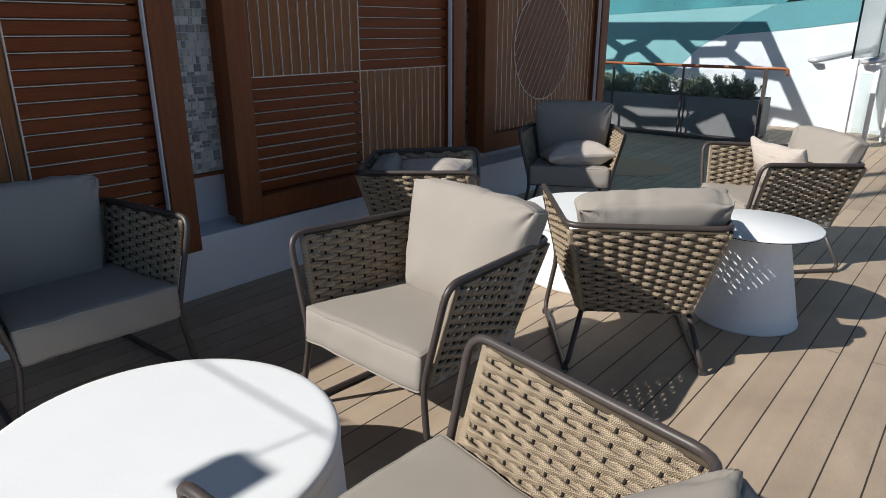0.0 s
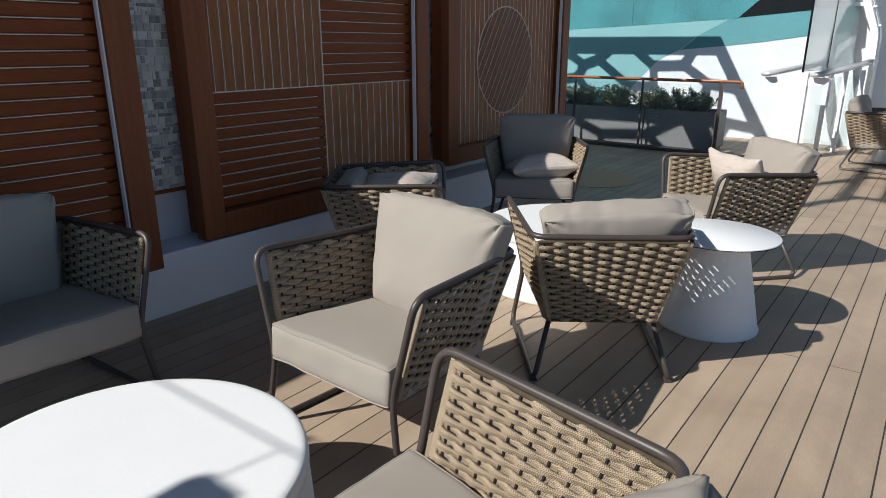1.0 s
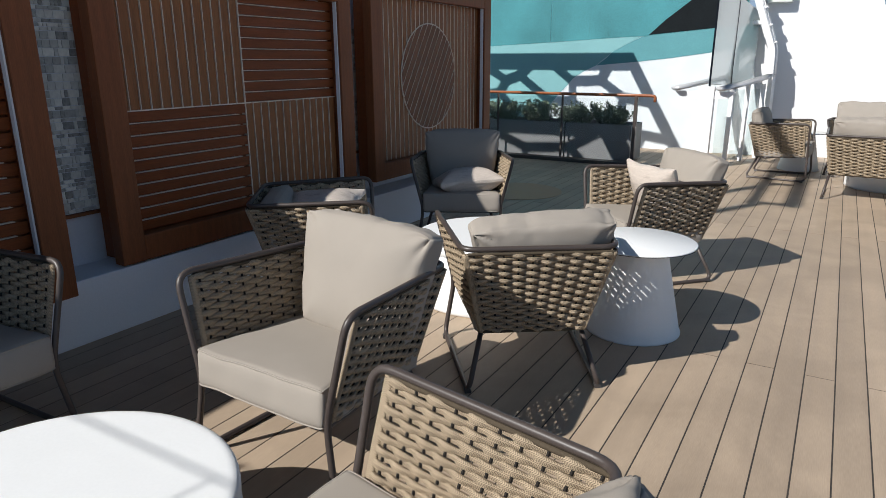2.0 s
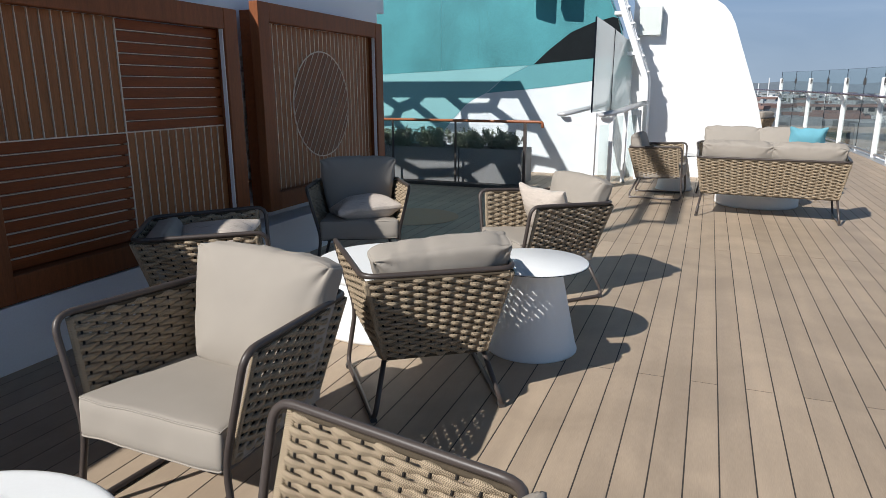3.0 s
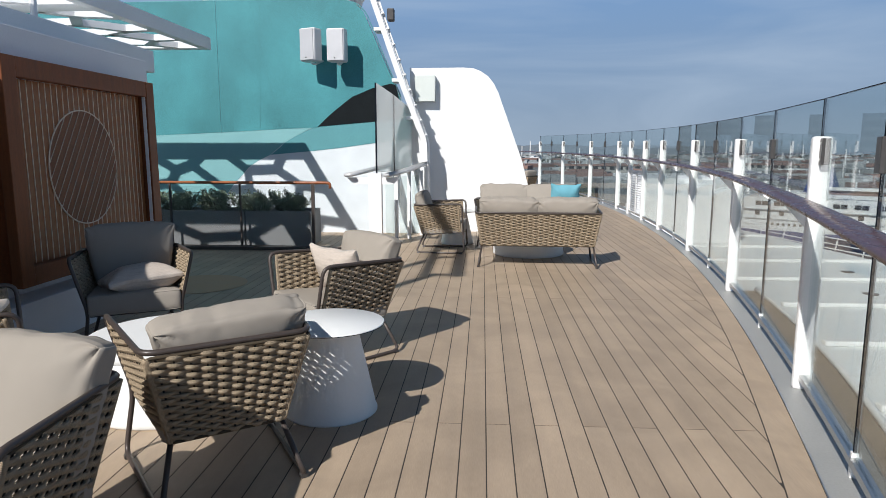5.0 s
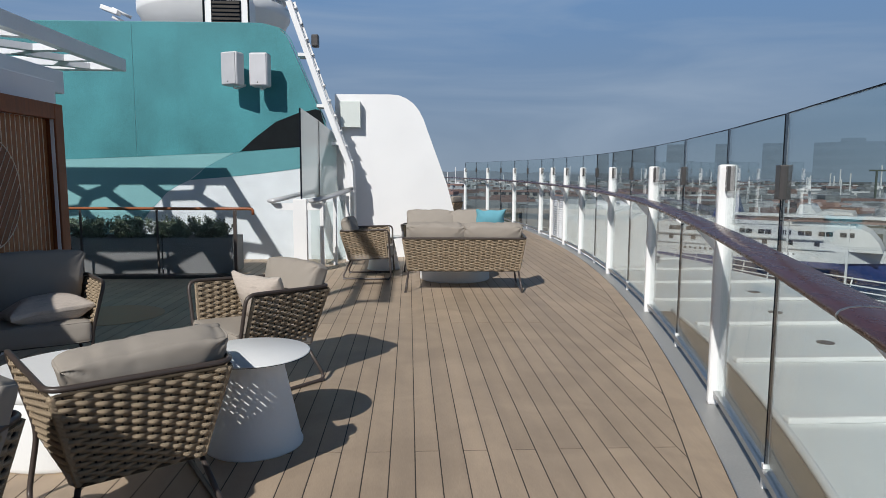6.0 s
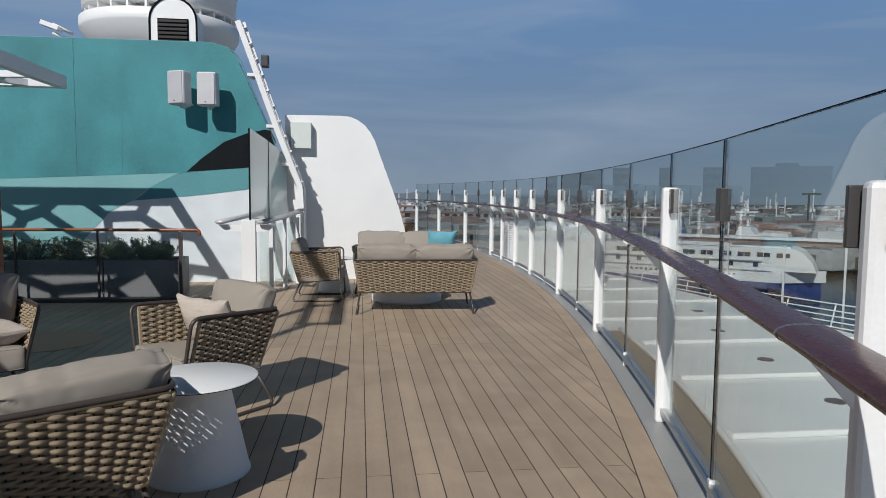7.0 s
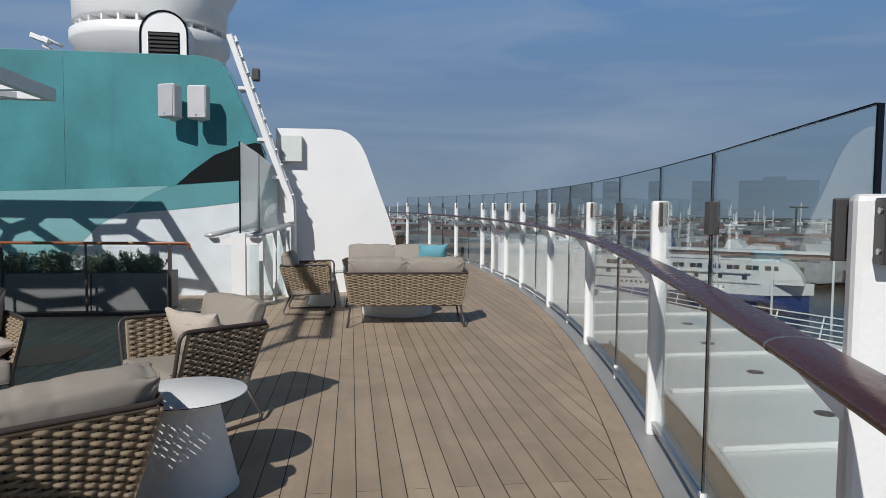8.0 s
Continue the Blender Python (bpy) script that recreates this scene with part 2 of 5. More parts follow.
def box(lo, hi, bevel=0.0, m=None):
    bm = bmesh.new()
    box_into(bm, lo, hi, m, bevel)
    return bm


def round_path(pts, r, seg=5, closed=False):
    """A polyline with its corners rounded by radius-like distance r."""
    pts = [Vector(p) for p in pts]
    out, n = [], len(pts)
    for i, p in enumerate(pts):
        if not closed and i in (0, n - 1):
            out.append(p)
            continue
        a, b = pts[i - 1], pts[(i + 1) % n]
        da, db = a - p, b - p
        k = min(r, da.length * 0.45, db.length * 0.45)
        a, b = p + da.normalized() * k, p + db.normalized() * k
        for j in range(seg + 1):
            t = j / seg
            out.append(a * (1 - t) ** 2 + p * 2 * t * (1 - t) + b * t * t)
    return out


def sweep_into(bm, pts, section, closed=False, cap=True, up=None):
    """Sweeps a section (list of (sideways, upwards)) along pts."""
    n = len(pts)
    tang = []
    for i in range(n):
        a = pts[i - 1] if (i > 0 or closed) else pts[i]
        b = pts[(i + 1) % n] if (i < n - 1 or closed) else pts[i]
        tang.append((b - a).normalized())
    nor = (up - tang[0] * up.dot(tang[0])).normalized() if up else tang[0].orthogonal().normalized()
    rings = []
    for i in range(n):
        if up:
            nor = (up - tang[i] * up.dot(tang[i])).normalized()
        else:
            nor = (nor - tang[i] * nor.dot(tang[i])).normalized()
        side = tang[i].cross(nor)
        rings.append([bm.verts.new(pts[i] + side * u + nor * v) for u, v in section])
    k = len(section)
    for i in range(n if closed else n - 1):
        a, b = rings[i], rings[(i + 1) % n]
        for j in range(k):
            bm.faces.new((a[j], a[(j + 1) % k], b[(j + 1) % k], b[j]))
    if cap and not closed:
        bm.faces.new(rings[0][::-1])
        bm.faces.new(rings[-1])


def ring(r, k=10, flat=1.0):
    return [(r * math.cos(2 * math.pi * i / k), r * flat * math.sin(2 * math.pi * i / k)) for i in range(k)]


def tube(pts, r, corner=0.0, closed=False, k=10):
    bm = bmesh.new()
    pts = round_path(pts, corner, closed=closed) if corner else [Vector(p) for p in pts]
    sweep_into(bm, pts, ring(r, k), closed)
    bmesh.ops.recalc_face_normals(bm, faces=bm.faces)
    return bm


def lathe(profile, k=64):
    """A turned body from (radius, height) pairs, bottom to top, closed at both ends."""
    bm = bmesh.new()
    rings = [[bm.verts.new((r * math.cos(2 * math.pi * i / k), r * math.sin(2 * math.pi * i / k), z)) for i in range(k)] for r, z in profile]
    for a, b in zip(rings, rings[1:]):
        for i in range(k):
            bm.faces.new((a[i], a[(i + 1) % k], b[(i + 1) % k], b[i]))
    bm.faces.new(rings[0][::-1])
    bm.faces.new(rings[-1])
    return bm


def prism(outline, depth_vec):
    """A plate from an outline (list of 3D points) and its thickness vector."""
    bm = bmesh.new()
    a = [bm.verts.new(p) for p in outline]
    b = [bm.verts.new(Vector(p) + Vector(depth_vec)) for p in outline]
    n = len(a)
    bm.faces.new(a)
    bm.faces.new(b[::-1])
    for i in range(n):
        bm.faces.new((a[i], b[i], b[(i + 1) % n], a[(i + 1) % n]))
    bmesh.ops.recalc_face_normals(bm, faces=bm.faces)
    return bm


def cushion(w_front, w_back, d, h, puff=0.02, rnd=0.05, wrinkle=0.006, seed=0, nx=34, ny=28, pinch=0.0, nz=6, folds=0.0, seams=False):
    """A filled cushion: bottom at z=0, y from -d/2 (back) to d/2 (front)."""
    bm = bmesh.new()
    cells = {}

    def vert(i, j, k):
        if (i, j, k) in cells:
            return cells[i, j, k]
        u, v, t = 2 * i / nx - 1, 2 * j / ny - 1, 2 * k / nz - 1
        # spread the rows towards the edges
        u, v = math.sin(u * math.pi / 2), math.sin(v * math.pi / 2)
        ww = (w_back * (1 - v) + w_front * (1 + v)) / 2
        half = Vector((ww / 2, d / 2, h / 2))
        p = Vector((u * half.x, v * half.y, t * half.z))
        core = Vector((max(-half.x + rnd, min(half.x - rnd, p.x)), max(-half.y + rnd, min(half.y - rnd, p.y)), max(-half.z + rnd, min(half.z - rnd, p.z))))
        off = p - core
        if off.length > 1e-6:
            p = core + off.normalized() * rnd
        thick = (1 - u ** 4) * (1 - v ** 4)
        p.z += math.copysign(puff * thick, t) if abs(t) > 0.99 else puff * thick * t
        if pinch:
            edge = max(abs(u), abs(v))
            p.z *= 1 - pinch * edge ** 3
            corner = (abs(u) * abs(v)) ** 3
            flare = 0.02 if pinch > 0.5 else -0.012
            p.x += u * flare * corner
            p.y += v * flare * corner
        edge = max(abs(u), abs(v)) ** 6
        q = Vector((p.x * 9 + seed * 7.1, p.y * 9, p.z * 9 + seed))
        p += noise.noise_vector(q) * wrinkle * (0.35 + 1.2 * edge)
        if folds:
            p += noise.noise_vector(q * 2.6) * wrinkle * 0.9 * max(abs(u), abs(v)) ** 3
        if folds:
            # pleats fanning out of the two top corners, and puckers along the top seam
            dirn = off.normalized() if off.length > 1e-6 else Vector((0, 0, math.copysign(1, t)))
            for sx in (-1, 1):
                ax, ay = (1 - sx * u) * ww / 2, (1 - v) * d / 2
                rad, ang = math.hypot(ax, ay), math.atan2(ay, ax + 1e-6)
                cre = abs(math.sin(ang * 4.2 + seed * 1.7 + sx)) ** 0.45
                p -= dirn * folds * (1 - cre) * 2.2 * math.exp(-((rad - 0.045) / 0.065) ** 2)
                p.y -= folds * 0.9 * math.exp(-(rad / 0.05) ** 2)
            for g in range(3):
                c = math.sin(seed * 3.3 + g * 2.1) * 0.85
                wid = 0.035 + 0.03 * (g % 2)
                p -= dirn * folds * 0.4 * math.exp(-((u - c + 0.15 * (1 - v) * math.sin(g + seed)) / wid) ** 2) * math.exp(-((1 - v) * d / 2 / 0.09) ** 2)
        p.z += h / 2
        cells[i, j, k] = bm.verts.new(p)
        return cells[i, j, k]

    for k in (0, nz):
        for i in range(nx):
            for j in range(ny):
                f = (vert(i, j, k), vert(i + 1, j, k), vert(i + 1, j + 1, k), vert(i, j + 1, k))
                bm.faces.new(f if k else f[::-1])
    for k in range(nz):
        for i in range(nx):
            for j in (0, ny):
                f = (vert(i, j, k), vert(i + 1, j, k), vert(i + 1, j, k + 1), vert(i, j, k + 1))
                bm.faces.new(f[::-1] if j else f)
        for j in range(ny):
            for i in (0, nx):
                f = (vert(i, j, k), vert(i, j + 1, k), vert(i, j + 1, k + 1), vert(i, j, k + 1))
                bm.faces.new(f if i else f[::-1])
    bmesh.ops.recalc_face_normals(bm, faces=bm.faces)
    if seams:
        return bm, [[cells[c[0], c[1], k].co.copy() for c in [(i, 0) for i in range(nx)] + [(nx, j) for j in range(ny)] + [(i, ny) for i in range(nx, 0, -1)] + [(0, j) for j in range(ny, 0, -1)]] for k in (0, nz)]
    return bm


def weave(name, p00, p10, p01, p11, out, parent, cell=0.134, row=0.0184):
    """A woven panel: thick ropes over and under upright cords, inside a hem. p00-p10 is the bottom edge, p01-p11 the top edge, out the outer side."""
    p00, p10, p01, p11, out = (Vector(p) for p in (p00, p10, p01, p11, out))
    panel = part(name, tube([p00, p10, p11, p01], 0.0075, 0.02, closed=True, k=8), M_ROPE, parent, "tan rope woven over cords", True)
    height = ((p01 - p00).length + (p11 - p10).length) / 2
    rows = max(3, round(height / row))
    row = height / rows
    waves = max(3, round((p11 - p01).length / cell))
    up = (p01 - p00).lerp(p11 - p10, 0.5).normalized()
    for r in range(rows):
        v = (r + 0.5) / rows
        a, b = p00.lerp(p01, v), p10.lerp(p11, v)
        bm = bmesh.new()
        uvl = bm.loops.layers.uv.new("UVMap")
        n = waves * 12
        length = (b - a).length
        sway, prev = random.uniform(-0.001, 0.001), None
        for i in range(n + 1):
            t = i / n
            ph = t * waves * math.pi * 2 + (math.pi if r % 2 else 0)
            # over one cord and under the next, fuller where it crosses them
            wave = math.sin(ph)
            full = abs(wave) ** 0.75
            # neighbours close up in pairs between the cords, which leaves staggered gaps
            pair = 0.075 * row * math.cos(t * waves * math.pi * 2) * (1 if r % 2 else -1)
            p = a.lerp(b, t) + up * (sway + pair) + out * (0.0085 * math.copysign(abs(wave) ** 1.2, wave))
            hh, tt = row * (0.440 + 0.215 * full), 0.0042 + 0.0038 * full
            cur = []
            for k in range(8):
                q = k * math.pi / 4
                cur.append(bm.verts.new(p + up * (hh * math.copysign(abs(math.cos(q)) ** 0.8, math.cos(q))) + out * (tt * math.sin(q))))
            if prev:
                for j in range(8):
                    f = bm.faces.new((prev[j], prev[(j + 1) % 8], cur[(j + 1) % 8], cur[j]))
                    for lp, (uu, vv) in zip(f.loops, ((i - 1, j), (i - 1, j + 1), (i, j + 1), (i, j))):
                        lp[uvl].uv = (uu / n * length, vv / 8)
            else:
                bm.faces.new(cur[::-1])
            prev = cur
        bm.faces.new(prev)
        bmesh.ops.recalc_face_normals(bm, faces=bm.faces)
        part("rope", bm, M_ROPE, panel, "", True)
    bm = bmesh.new()
    cords = waves * 2
    for c in range(cords):
        a, b = p00.lerp(p10, (c + 0.5) / cords), p01.lerp(p11, (c + 0.5) / cords)
        sweep_into(bm, [a, b], ring(0.0045, 6))
    bmesh.ops.recalc_face_normals(bm, faces=bm.faces)
    part("warp_cord", bm, M_CORD, panel)["kind"] = "stuff"
    for a, b in ((p00, p01), (p10, p11)):
        bm = bmesh.new()
        sweep_into(bm, [a.lerp(b, k / 24) + up * 0 for k in range(25)], [(x * 0.015, y * 0.008) for x, y in ring(1.0, 10)], up=out)
        bmesh.ops.recalc_face_normals(bm, faces=bm.faces)
        uvl = bm.loops.layers.uv.new("UVMap")
        for f in bm.faces:
            for lp in f.loops:
                h = lp.vert.co - a
                lp[uvl].uv = (h.dot(b - a) / (b - a).length, 0.25 * (h.dot((p10 - p00).normalized()) / 0.03))
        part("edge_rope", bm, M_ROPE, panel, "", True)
    return panel


# ---- seats ----
ARM_Z, BACK_Z = 0.719, 0.695


def seat_frame_paths(wf, wr, sr):
    """Half-widths: arm front, arm rear, seat rear."""
    right = [(sr, -0.214, 0.262), (wr - 0.035, -0.326, 0.014), (wf - 0.051, 0.374, 0.014), (wf - 0.100, 0.352, 0.325), (wf, 0.343, ARM_Z), (wr, -0.343, BACK_Z)]
    return right + [(-x, y, z) for x, y, z in reversed(right)]


def build_seat(name, label, category, group, wf, wr, sr, seats=1):
    t = thing(name, label, category, group)
    part("tube_frame", tube(seat_frame_paths(wf, wr, sr), 0.0125, 0.07), M_TUBE, t, "dark bronze bent steel tube", True)
    for sx in (1, -1):
        for gx, gy in ((wr - 0.035, -0.29), (wf - 0.051, 0.33)):
            part("glide", tube([(sx * gx, gy - 0.018, 0.009), (sx * gx, gy + 0.018, 0.009)], 0.0165, k=8), M_CLAMP, t, "dark plastic glide")
    sf = wf - 0.106
    ringp = [(sf, 0.350, 0.308), (sr + 0.01, -0.225, 0.270), (-sr - 0.01, -0.225, 0.270), (-sf, 0.350, 0.308)]
    part("seat_frame", tube(ringp, 0.010, 0.03, closed=True), M_TUBE, t, "", True)
    for sx in (1, -1):
        b0, b1 = Vector((sx * (sf - 0.002), 0.315, 0.315)), Vector((sx * (sr + 0.01), -0.235, 0.28))
        t0, t1 = Vector((sx * (wf - 0.008), 0.285, ARM_Z - 0.02)), Vector((sx * (wr - 0.006), -0.335, BACK_Z - 0.02))
        nrm = (t1 - t0).cross(b0 - t0).normalized() * (1 if sx < 0 else -1)
        if nrm.x * sx < 0:
            nrm = -nrm
        weave("woven_side", b0, b1, t0, t1, nrm, t)
    b0, b1 = Vector((sr, -0.236, 0.272)), Vector((-sr, -0.236, 0.272))
    t0, t1 = Vector((wr - 0.015, -0.348, BACK_Z - 0.02)), Vector((-wr + 0.015, -0.348, BACK_Z - 0.02))
    weave("woven_back", b0, b1, t0, t1, Vector((0, -1, -0.25)).normalized(), t)
    # seat platform straps under the cushion
    for i in range(8):
        y = -0.18 + i * 0.07
        w = sr + (sf - sr) * (y + 0.225) / 0.58
        part("seat_strap", box((-w, y - 0.02, 0.276 + (y + 0.2) * 0.05), (w, y + 0.02, 0.284 + (y + 0.2) * 0.05)), M_TUBE, t)
    for i in range(seats):
        cx = 0 if seats == 1 else (i - (seats - 1) / 2) * (2 * sf + 0.01) / seats
        wfr, wre = ((2 * sf + 0.02) / seats, (2 * sr + 0.06) / seats) if seats == 1 else ((2 * sf + 0.01) / seats, (2 * sf - 0.05) / seats)
        bm, loops = cushion(wfr, wre, 0.62, 0.145, 0.010, 0.020, 0.004, i + 1, seams=True)
        sc = part("seat_cushion", bm, M_CUSH, t, "grey-beige outdoor fabric seat cushion", True)
        sc.matrix_basis = pose(cx, 0.068, 0.292, 3.2)
        for loop in loops:
            part("piping", tube(loop, 0.0036, closed=True, k=6), M_CUSH, sc, "", True)
        bw, top, foot = (2 * wr + (-0.030 if seats == 1 else 0.05)) / seats, *((1.04, 0.80) if seats == 1 else (0.985, 0.90))
        bm, loops = cushion(bw * top, bw * foot, 0.495, 0.160, 0.026, 0.030, 0.0045 * seats, i + 5, pinch=0.34, folds=0.010 + 0.003 * seats, nx=46, ny=36, nz=8, seams=True)
        bc = part("back_cushion", bm, M_CUSH, t, "grey-beige outdoor fabric back cushion", True)
        bc.matrix_basis = pose(cx, -0.155, 0.41, 0, 0, 0) @ pose(0, 0, 0, 103) @ pose(0, 0.23, -0.06)
    return t


CHAIR = build_seat("armchair", "bronze tube armchair with tan rope weave and grey-beige cushions", "armchair", "deck armchairs", 0.403, 0.339, 0.236)
CHAIR.matrix_basis = pose(-1.216, 2.82, 0, 0, 0, 35.3)


def settle(chair, dx, dy, dz, lean, roll, turn=0):
    """Shifts, leans and rolls the loose back cushion of one chair."""
    for c in chair.children:
        if c.name.startswith("back_cushion"):
            c.matrix_basis = pose(dx, dy, dz) @ c.matrix_basis @ pose(0, -0.23, 0, lean, turn, roll) @ pose(0, 0.23, 0)


for x, y, yaw, shift in [(-1.597, 1.802, 179.0, (-0.03, 0.05, 0.01, 2, 3, -3)), (-1.045, 4.649, 133.3, (0, 0, 0, 4, 0)), (-2.66, 4.792, -150.8, (0, 0, 0.02, -4, 0)),
                         (-2.666, 2.972, -53.1, (0, 0.04, -0.165, 0, 0)), (-2.871, 0.95, -91.9, (0.05, 0, -0.025, -2, 0)), (-0.623, 0.825, 87.2, None),
                         (-0.61, 9.60, -92.5, (0, 0, 0, 0, 0)), (1.2, 20.0, 60.0, (0, 0, 0, 0, 0))]:
    chair = copy_thing(CHAIR, pose(x, y, 0, 0, 0, yaw))
    if shift:
        settle(chair, *shift)
    else:
        # this one has slid back over the top tube
        for c in chair.children:
            if c.name.startswith("back_cushion"):
                c.matrix_basis = pose(-0.20, -0.25, 0.735, 140, 0, 0)
settle(CHAIR, 0.055, 0.105, 0.0, 13, 4)
SOFA = build_seat("sofa", "two-seat bronze tube sofa with tan rope weave and grey-beige cushions", "sofa", "deck sofas", 0.80, 0.775, 0.70, 2)
SOFA.matrix_basis = pose(0.705, 8.50, 0, 0, 0, -1.9)
far_sofa = copy_thing(SOFA, pose(0.69, 10.35, 0, 0, 0, 178))
settle(SOFA, 0, 0.06, 0.045, 9, 0)
settle(far_sofa, 0, 0.05, 0.075, 6, 0)


# ---- tables ----
def cone_table(m):
    t = thing("cone_table", "white side table with a thin round top on a cone base", "side table", "cone side tables", m)
    part("base", lathe([(0.262, 0.0), (0.262, 0.008), (0.255, 0.02), (0.155, 0.49), (0.155, 0.503)]), M_TABLE, t, "", True)
    part("edge_band", lathe([(0.304, 0.5045), (0.3092, 0.5055), (0.3092, 0.5085), (0.304, 0.509)]), M_BLACK, t, "thin black edge band")
    part("tabletop", lathe([(0.300, 0.503), (0.308, 0.507), (0.308, 0.513), (0.304, 0.516)]), M_TABLE, t, "", True)
    return t


cone_table(pose(-0.852, 3.55, 0))
cone_table(pose(-0.40, 10.4, 0))


def drum_table(m):
    t = thing("drum_table", "large low white drum table with a rounded rim", "coffee table", "drum coffee tables", m)
    part("base", lathe([(0.49, 0.0), (0.50, 0.01), (0.50, 0.03), (0.482, 0.34), (0.478, 0.345)]), M_TABLE, t, "", True)
    part("tabletop", lathe([(0.478, 0.348), (0.484, 0.352), (0.484, 0.380), (0.481, 0.391), (0.474, 0.397), (0.462, 0.400), (0.45, 0.4003)]), M_TABLE, t, "", True)
    return t


drum_table(pose(-1.58, 0.685, 0))
drum_table(pose(0.66, 9.4, 0))
drum_table(pose(-1.82, 3.68, 0))


# ---- deck edge ----
def edge_x(y):
    return 0.7701 + 0.3546 * y - 0.01332 * y * y + 0.0000877 * y ** 3


def edge_pt(y, off, z):
    dx = 0.3546 - 0.02665 * y + 0.000263 * y * y
    n = Vector((1, -dx, 0)).normalized()
    return Vector((edge_x(y), y, z)) + n * off


def edge_line(y0, y1, off, z, step=0.4):
    n = max(2, int((y1 - y0) / step))
    return [edge_pt(y0 + (y1 - y0) * i / n, off, z) for i in range(n + 1)]


def strip(y0, y1, off0, off1, z0, z1):
    """A curved band along the deck edge."""
    bm = bmesh.new()
    sweep_into(bm, edge_line(y0, y1, (off0 + off1) / 2, (z0 + z1) / 2), [(-(off1 - off0) / 2, -(z1 - z0) / 2), ((off1 - off0) / 2, -(z1 - z0) / 2), ((off1 - off0) / 2, (z1 - z0) / 2), (-(off1 - off0) / 2, (z1 - z0) / 2)], up=Vector((0, 0, 1)))
    bmesh.ops.recalc_face_normals(bm, faces=bm.faces)
    return bm


Y0, Y1 = -1.0, 30.0
floor = tagged(part("floor", prism([(-9, -6, -0.0015)] + [(-0.2, -6, -0.0015)] + [tuple(edge_pt(Y0 + (Y1 - Y0) * i / 60, -0.17, -0.0015)) for i in range(61)] + [(-9, Y1, -0.0015)], (0, 0, -0.3)), M_SEAM),
               "brown composite plank deck with dark seams", "deck", kind="structure")
tagged(part("trim", strip(Y0, Y1, -0.302, -0.147, -0.02, 0.001), M_PLANK), "curved brown margin plank along the deck edge", "deck trim", kind="structure")
tagged(part("edge_lip", strip(Y0, Y1, -0.145, -0.139, -0.02, 0.006), M_METAL), "thin bright metal lip along the margin plank", "deck trim", kind="structure")
tagged(part("gutter", strip(Y0, Y1, -0.138, 0.05, -0.06, 0.002), M_GUTTER), "grey metal waterway strip under the railing", "gutter", kind="structure")

# ---- glass railing ----
POST_Y = [1.42, 4.05, 6.95, 9.75, 12.35, 14.0, 15.45, 16.75, 20.1, 23.8, 27.2]
railing = thing("glass_railing", "curved white post railing with tall glass panes and a mahogany handrail", "railing")
railing["kind"] = "structure"


def yaw_at(y):
    return math.degrees(math.atan2(-(0.3546 - 0.02665 * y + 0.000263 * y * y), 1))


def rail_z(y):
    return 1.112 + 0.017 * min(y, 6.0) + 0.008 * max(y - 6.0, 0.0)


for y in POST_Y:
    m = Matrix.Translation(edge_pt(y, 0, 0)) @ pose(0, 0, 0, 0, 0, yaw_at(y))
    p = part("post", box((-0.055, -0.03, 0), (0.055, 0.03, 1.505 + 0.011 * y), 0.018), M_WHITE, railing)
    p.matrix_basis = m
    for s in (-1, 1):
        lo_x, far = (-0.078, 0.052) if s > 0 and y < 2 else (-0.016, 0.088)
        c = part("clamp", box((lo_x, min(s * 0.0302, s * far), 1.34), (0.030, max(s * 0.0302, s * far), 1.495), 0.004), M_CLAMP, railing)
        c.matrix_basis = m @ pose(0, 0, 0.011 * y)
        for z in (1.37, 1.465):
            part("bolt", tube([(-0.015, s * 0.062, z), (-0.020, s * 0.062, z)], 0.008, k=10), M_METAL, c)
    arm = part("bracket", prism([(-0.055, -0.012, 0.98), (-0.055, -0.012, 1.14), (-0.19, -0.012, 1.14), (-0.17, -0.012, 1.11)], (0, 0.024, 0)), M_WHITE, railing)
    arm.matrix_basis = m @ pose(0, 0, -0.04 + 0.017 * min(y, 6.0) + 0.008 * max(y - 6.0, 0.0))
